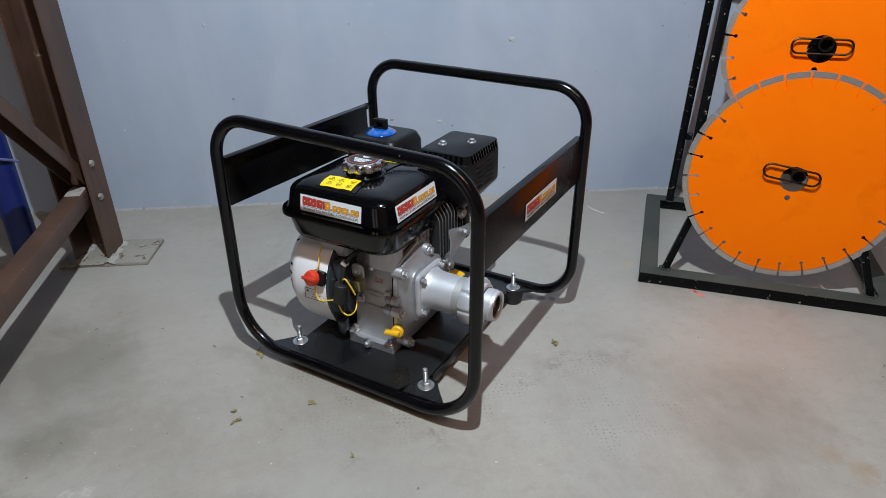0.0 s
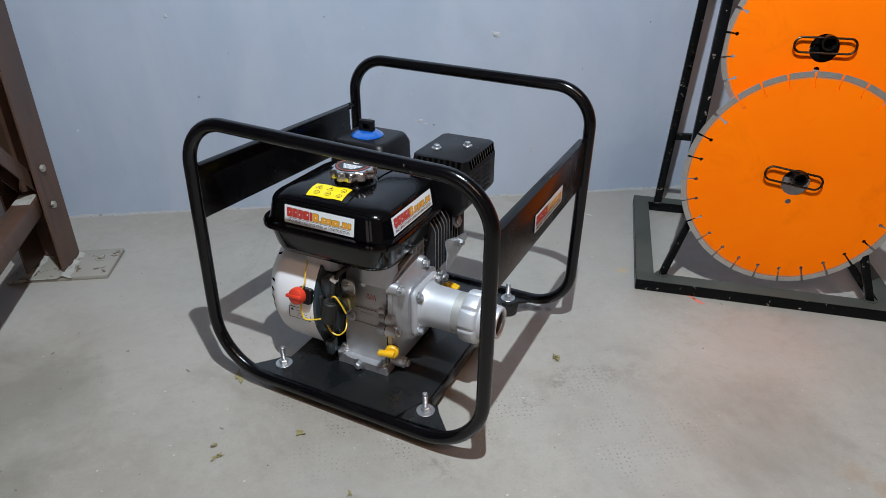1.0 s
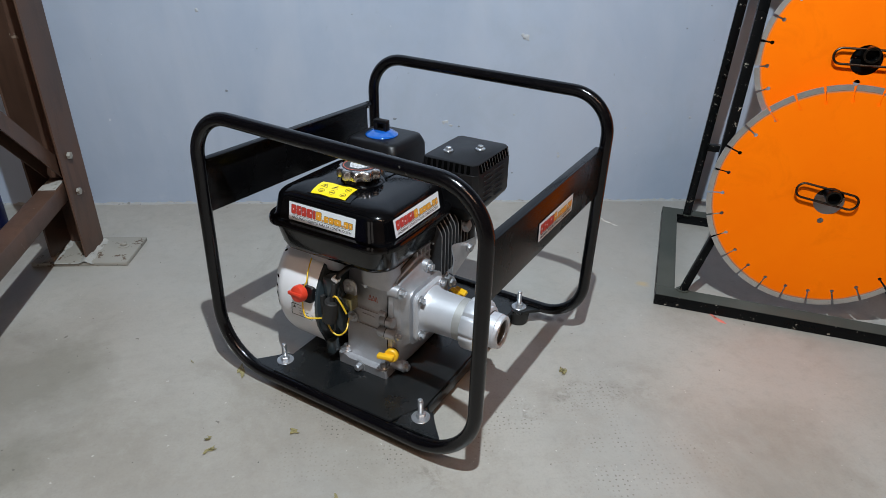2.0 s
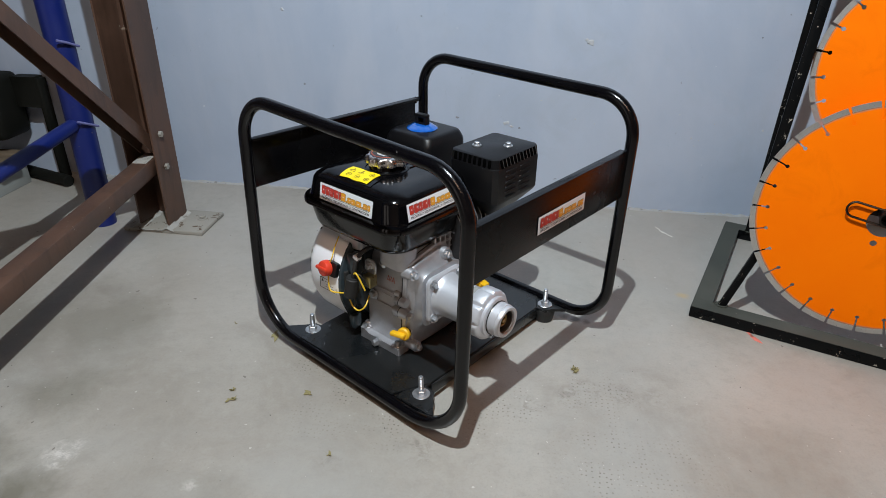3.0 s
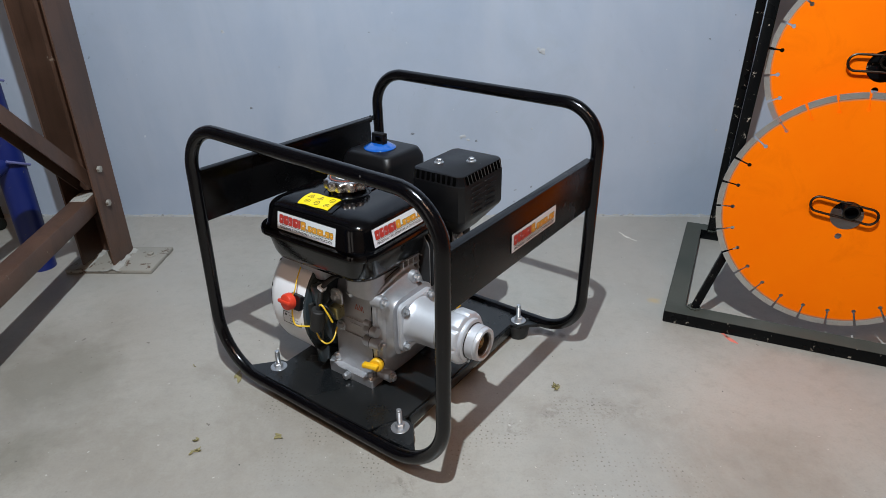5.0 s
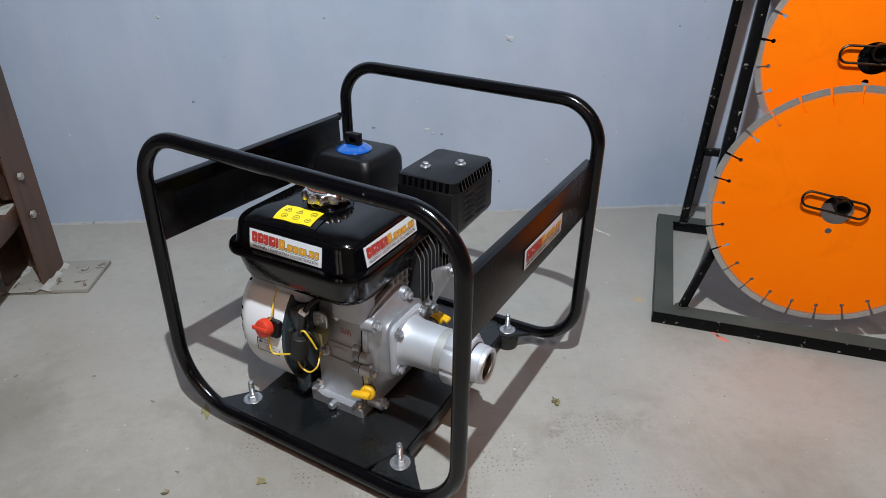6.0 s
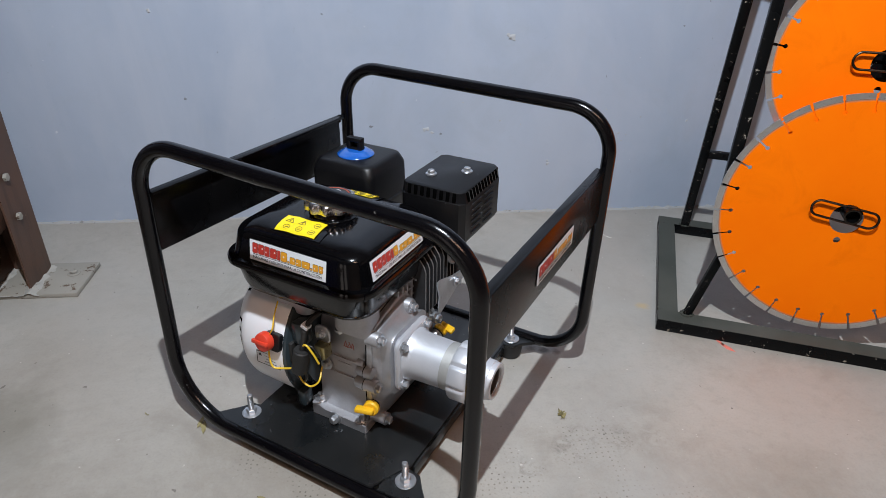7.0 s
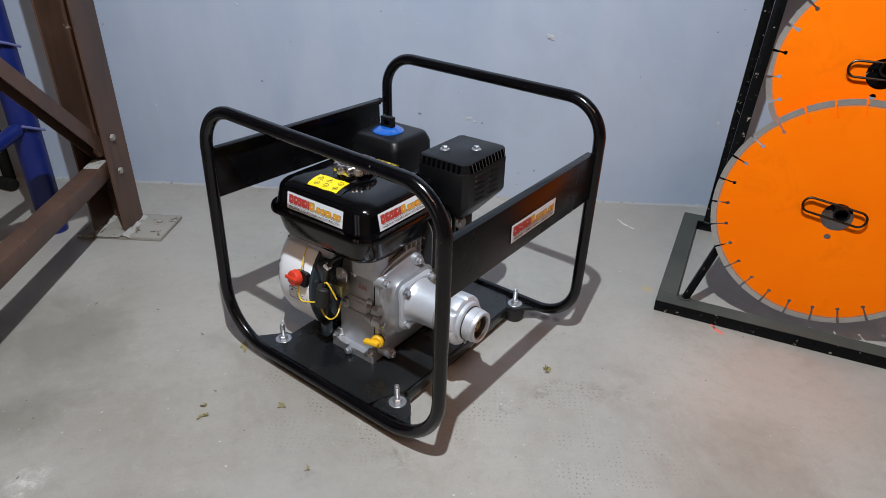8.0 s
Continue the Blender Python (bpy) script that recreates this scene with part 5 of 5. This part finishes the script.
# local axes: x along the wall, y towards the wall
A0, A1, B0, B1 = -0.020, 0.057, -0.326, -0.236
bm = bmesh.new()
th = 0.004
sec = [(A0, B0), (A0 + th, B0), (A0 + th, B1 - th), (A1 - th, B1 - th), (A1 - th, B0), (A1, B0), (A1, B1), (A0, B1)]
rows = [[(x, y, z) for x, y in sec] for z in (0.012, 2.6)]
loft(bm, rows)
post = up_part("post", bm, BROWN, "brown C-section steel post")
for z in (0.160, 0.241):
    bm = bmesh.new()
    hexbolt(bm, (A1, -0.293, z), (1, 0, 0), 0.008, 0.006, False)
    part("bolt", bm, DUSTY, post)
bm = bmesh.new()
box(bm, (0.045, -0.278, 0.005), (0.205, 0.125, 0.010), 0.002)
foot = up_part("foot_plate", bm, DUSTY, "dusty steel foot plate")
bm = bmesh.new()
cyl(bm, (0.112, -0.262, 0.0095), (0.112, -0.262, 0.012), 0.013, 20, 0.001)
hexbolt(bm, (0.112, -0.262, 0.012), (0, 0, 1), 0.008, 0.004, False)
part("anchor_bolt", bm, DUSTY, foot)
bm = bmesh.new()
beam(bm, (0.019, -0.273, 0.166), (0.131, -1.55, 0.122), 0.042, 0.042, (0, 0, 1), 0.006)
brace = up_part("brace", bm, BROWN, "brown square tube brace")
bm = bmesh.new()
beam(bm, (0.0215, -0.300, 0.1866), (0.0256, -0.348, 0.1848), 0.034, 0.0022, (0, 0, 1), 0.0009)
part("dust_cake", bm, CEMENT, brace, "pale caked dust on the brace")
bm = bmesh.new()
p0, p1 = Vector((0.019, -0.288, 0.206)), Vector((0.112, -1.32, 1.140))
along = (p1 - p0).normalized()
side = along.cross(Vector((0, 0, 1))).normalized()
over = side.cross(along)
channel = [(-0.017, -0.0165), (-0.017, 0.0165), (0.017, 0.0165), (0.017, -0.0165), (0.0145, -0.0165), (0.0145, 0.014), (-0.0145, 0.014), (-0.0145, -0.0165)]
loft(bm, [[q + side * u + over * v for u, v in channel] for q in (p0, p1)])
up_part("brace", bm, BROWN, "brown diagonal brace of open channel steel")

# unseen front post that the braces run to, added also to shade the left floor
bm = bmesh.new()
loft(bm, [[(x + 0.100, -1.855 - y, z) for x, y in sec] for z in (0.0, 2.6)][::-1])
up_part("post", bm, BROWN, "brown C-section steel post")

# cement slopped round the foot of the post
def cement_skirt(seed):
    """Hardened cement: an uneven low skirt round the two flanges of the post."""
    rng = random.Random(seed)
    n, m = 46, 44
    x0, x1, y0, y1 = A0 - 0.024, A1 + 0.020, B0 - 0.018, B1 + 0.004
    bump_at = [(rng.uniform(x0, x1), rng.uniform(y0, y1), rng.uniform(0.006, 0.014), rng.uniform(0.2, 1.0)) for k in range(60)]
    bm = bmesh.new()
    grid = []
    for i in range(n):
        row = []
        for j in range(m):
            x, y = x0 + (x1 - x0) * i / (n - 1), y0 + (y1 - y0) * j / (m - 1)
            near = min(abs(x - A0), abs(x - A1))
            h = 0.010 * math.exp(-(near / 0.011) ** 2)
            h *= 0.35 + sum(a * math.exp(-((x - u) ** 2 + (y - v) ** 2) / r ** 2) for u, v, r, a in bump_at)
            row.append(bm.verts.new((x, y, 0.0085 + min(h * 0.6, 0.007) + rng.uniform(0, 0.0004))))
        grid.append(row)
    for i in range(n - 1):
        for j in range(m - 1):
            bm.faces.new((grid[i][j], grid[i + 1][j], grid[i + 1][j + 1], grid[i][j + 1]))
    part("cement_skirt", bm, CEMENT, foot, "pale hardened cement")


cement_skirt(31)

# ---- blue frame and clutter beyond ----
blue = thing("scaffold_frame", ROOM, "blue painted steel scaffold frame by the wall", "frame")
bm = bmesh.new()
sweep(bm, [(-0.134, -0.305, 0.0), (-0.134, -0.300, 0.3), (-0.134, -0.300, 2.2)], 0.030, 24)
part("post", bm, BLUE, blue)
bm = bmesh.new()
cyl(bm, (-0.134, -0.318, 0.262), (-0.134, -1.2, 0.160), 0.016, 18, 0.002)
part("brace", bm, BLUE, blue)

bm = bmesh.new()
cyl(bm, (-0.134, -1.225, 0.0), (-0.134, -1.225, 2.2), 0.030, 24)
part("post", bm, BLUE, blue)
for z, tilt_z in ((0.446, 0.010), (0.262, 0.012)):
    bm = bmesh.new()
    sweep(bm, [(-0.112, -0.338, z + tilt_z), (-0.102, -0.320, z + 0.003), (-0.101, -0.300, z - tilt_z * 0.5), (-0.099, -0.286, z - tilt_z)], 0.0030, 8)
    part("cable_tie", bm, LILAC, blue, "pale lilac cable tie")
# dark rod put in for the strip of shadow beside the blue post
bm = bmesh.new()
cyl(bm, (-0.176, -0.255, 0.0), (-0.176, -0.255, 2.2), 0.011, 14)
ob = solid("shadow_rod", bm, CLOTH, "thin dark rod standing in for shadow beside a blue post", "pole")
ob.matrix_world = ROOM
bm = bmesh.new()
cyl(bm, (-0.560, 0.0 - 0.030, 0.017), (-0.372, -0.096, 0.017), 0.0165, 18, 0.001)
ob = solid("steel_pipe", bm, CLOTH, "dark steel pipe lying on the floor", "pipe")
ob.matrix_world = ROOM

covered = thing("covered_machine", ROOM, "dark covered machine standing by the wall", "machine")
bm = bmesh.new()
box(bm, (-0.76, -0.07, 0.222), (0.51, 0.12, 0.176), 0.02, 3)
part("cover", bm, CLOTH, covered)
bm = bmesh.new()
prism(bm, [(-0.05, 0.215), (-0.015, 0.215), (-0.015, 0.300), (-0.05, 0.300)], -0.506, -0.430, "x", 0.004)
part("arm", bm, CLOTH, covered)
for x in (-0.96, -0.428):
    bm = bmesh.new()
    box(bm, (x, -0.0325, 0.148), (0.016, 0.033, 0.296), 0.004)
    part("leg", bm, CLOTH, covered)
bm = bmesh.new()
box(bm, (-0.585, -0.145, 0.036), (0.16, 0.13, 0.072), 0.003)
ob = solid("sheet_box", bm, SHEET, "grey galvanised sheet metal box on the floor", "box")
ob.matrix_world = ROOM @ pose(0, 0, 0, 0, 0, 0)
for k, (x, y, l, turn) in enumerate(((-0.66, -0.10, 0.36, 4), (-0.64, -0.15, 0.34, -3), (-0.66, -0.20, 0.38, 2))):
    bm = bmesh.new()
    box(bm, (0, 0, 0), (l, 0.042, 0.022), 0.002)
    ob = solid("timber_offcut", bm, WOOD, "raw brown timber offcut lying on a metal box", "timber")
    tagged(ob, group="timber on the box")
    ob.matrix_world = ROOM @ pose(x, y, 0.0835 + 0.0005 * k, 0, 0, turn)

# ---- marks and litter ----
def smear(name, places, size, material, label, category, seed):
    rng = random.Random(seed)
    bm = bmesh.new()
    for x, y, turn, f in places:
        n = 9
        ring = []
        for k in range(n):
            a = 2 * math.pi * k / n
            r = rng.uniform(0.6, 1.2)
            u, v = size[0] * f * r * math.cos(a), size[1] * f * r * math.sin(a)
            ring.append((x + u * math.cos(turn) - v * math.sin(turn), y + u * math.sin(turn) + v * math.cos(turn)))
        loft(bm, [[(u, v, 0.0002) for u, v in ring], [(x + (u - x) * 0.8, y + (v - y) * 0.8, 0.0009) for u, v in ring]])
    return solid(name, bm, material, label, category, "stuff")


smear("crayon_mark", [(0.482, 0.393, -0.6, 1.0), (0.470, 0.401, -0.7, 0.7)], (0.020, 0.0048), PINK, "pink crayon mark on the concrete", "mark", 1)
smear("plaster_smear", [(0.153, 0.723, -0.3, 1.0), (0.175, 0.715, -0.2, 0.6), (0.135, 0.735, -0.5, 0.6)], (0.018, 0.004), CHALK, "pale plaster smears on the concrete", "mark", 3)


def flakes(name, x, y, size, count, big, material, label, category, seed, lift=0.0008):
    """Loose flat crumbs scattered round a place."""
    rng = random.Random(seed)
    bm = bmesh.new()
    for k in range(count):
        px, py = x + rng.gauss(0, size[0]), y + rng.gauss(0, size[1])
        l, d = big * rng.uniform(0.25, 1.0) ** 1.5, rng.uniform(0, 6.28)
        n = rng.choice((5, 6, 7))
        ring = [(px + l * rng.uniform(0.5, 1.2) * math.cos(d + 6.283 * i / n), py + l * rng.uniform(0.4, 0.9) * math.sin(d + 6.283 * i / n)) for i in range(n)]
        loft(bm, [[(u, v, 0.0001) for u, v in ring], [(px + (u - px) * 0.6, py + (v - py) * 0.6, lift * rng.uniform(0.4, 1.0)) for u, v in ring]])
    return solid(name, bm, material, label, category, "stuff")


flakes("grit", 0.15, -0.15, (0.42, 0.32), 70, 0.0015, RUBBER, "dark grit scattered over the concrete", "grit", 22, 0.0012)
flakes("plaster_grit", 0.2, 0.0, (0.42, 0.40), 70, 0.0016, CHALK, "pale grit scattered over the concrete", "grit", 23, 0.0012)


def leaf_litter(places, seed):
    rng = random.Random(seed)
    bm = bmesh.new()
    for x, y, size, count in places:
        for k in range(count):
            a, r = rng.uniform(0, 6.28), rng.uniform(0, size * 0.8)
            px, py, l = x + r * math.cos(a), y + r * math.sin(a), rng.uniform(0.5, 1.0) * size
            d, w, lift = rng.uniform(0, 6.28), l * rng.uniform(0.15, 0.4), rng.uniform(0.001, 0.005)
            c, s = math.cos(d), math.sin(d)
            ring = [(-l, 0), (-l * 0.3, w), (l * 0.5, w * 0.8), (l, 0), (l * 0.4, -w), (-l * 0.4, -w * 0.7)]
            lo = [(px + u * c - v * s, py + u * s + v * c, 0.0004 + lift * abs(u / l)) for u, v in ring]
            loft(bm, [lo, [(p[0], p[1], p[2] + 0.0007) for p in lo]])
    return solid("leaf_litter", bm, DEBRIS, "dry crumbled leaf litter on the concrete", "litter", "stuff")


leaf_litter([(0.268, 0.079, 0.010, 7), (-0.034, -0.275, 0.009, 4), (-0.115, -0.366, 0.010, 3), (-0.204, -0.214, 0.017, 3), (-0.30, -0.236, 0.005, 2), (0.096, -0.34, 0.006, 3), (-0.135, -0.352, 0.006, 2)], 4)


def wall_chips(places, material, seed, label):
    """Small uneven flakes and dents on the wall: distance along it, height, size."""
    rng = random.Random(seed)
    bm = bmesh.new()
    for a, z, size in places:
        n, ring = 9, []
        for k in range(n):
            t = 2 * math.pi * k / n
            r = size * rng.uniform(0.5, 1.15)
            ring.append((a + r * math.cos(t), z + r * rng.uniform(0.6, 1.0) * math.sin(t)))
        loft(bm, [[(u, 0.0, v) for u, v in ring], [(a + (u - a) * 0.75, -0.0012, z + (v - z) * 0.75) for u, v in ring]])
    ob = solid("paint_chip", bm, material, label, "paint chip", "stuff")
    ob.matrix_world = ROOM
    return ob


FLAKE = painted("bare_plaster", (0.50, 0.52, 0.55), 0.9, (0.33, 0.35, 0.38), 0.3, chip_at=0.6, scale=90)
BEAD = painted("grey_mortar", (0.36, 0.365, 0.37), 0.9, (0.22, 0.22, 0.22), 0.4, chip_at=0.58, scale=60)
PIT = painted("dark_pit", (0.24, 0.26, 0.30), 0.8, None, 0.2)
wall_chips([(1.064, 0.439, 0.011), (1.056, 0.446, 0.006), (0.870, 0.226, 0.008), (0.884, 0.217, 0.006), (1.170, 0.292, 0.004), (1.178, 0.133, 0.006), (1.176, 0.140, 0.004), (0.958, 0.29, 0.003), (1.52, 0.239, 0.004), (0.281, 0.493, 0.005), (1.05, 0.245, 0.003), (1.10, 0.235, 0.002), (1.35, 0.21, 0.003), (1.37, 0.205, 0.002), (1.36, 0.19, 0.002), (1.40, 0.25, 0.002), (1.31, 0.27, 0.002)], FLAKE, 11, "pale chips where paint has flaked off the wall")
wall_chips([(0.740, 0.234, 0.006), (1.062, 0.437, 0.005), (0.324, 0.305, 0.004), (1.055, 0.085, 0.004), (0.642, 0.488, 0.003), (1.467, 0.465, 0.003), (0.906, 0.214, 0.004)], PIT, 12, "small dark dents in the wall")


def mortar_bead(a0, a1, seed):
    """A ragged bead of mortar where the wall meets the floor."""
    rng = random.Random(seed)
    bm = bmesh.new()
    n = 420
    rows = []
    for k in range(n + 1):
        a = a0 + (a1 - a0) * k / n
        w, h = 0.004 + 0.006 * rng.random() ** 2, 0.002 + 0.005 * rng.random() ** 2
        rows.append([(a, 0.002, -0.002), (a, 0.002, h + 0.002), (a, -0.001, h), (a, -w * 0.6, h * 0.4), (a, -w, -0.001)])
    loft(bm, rows)
    ob = solid("mortar_bead", bm, BEAD, "ragged pale mortar along the wall foot", "trim", "structure")
    ob.matrix_world = ROOM


mortar_bead(-1.2, 2.4, 13)
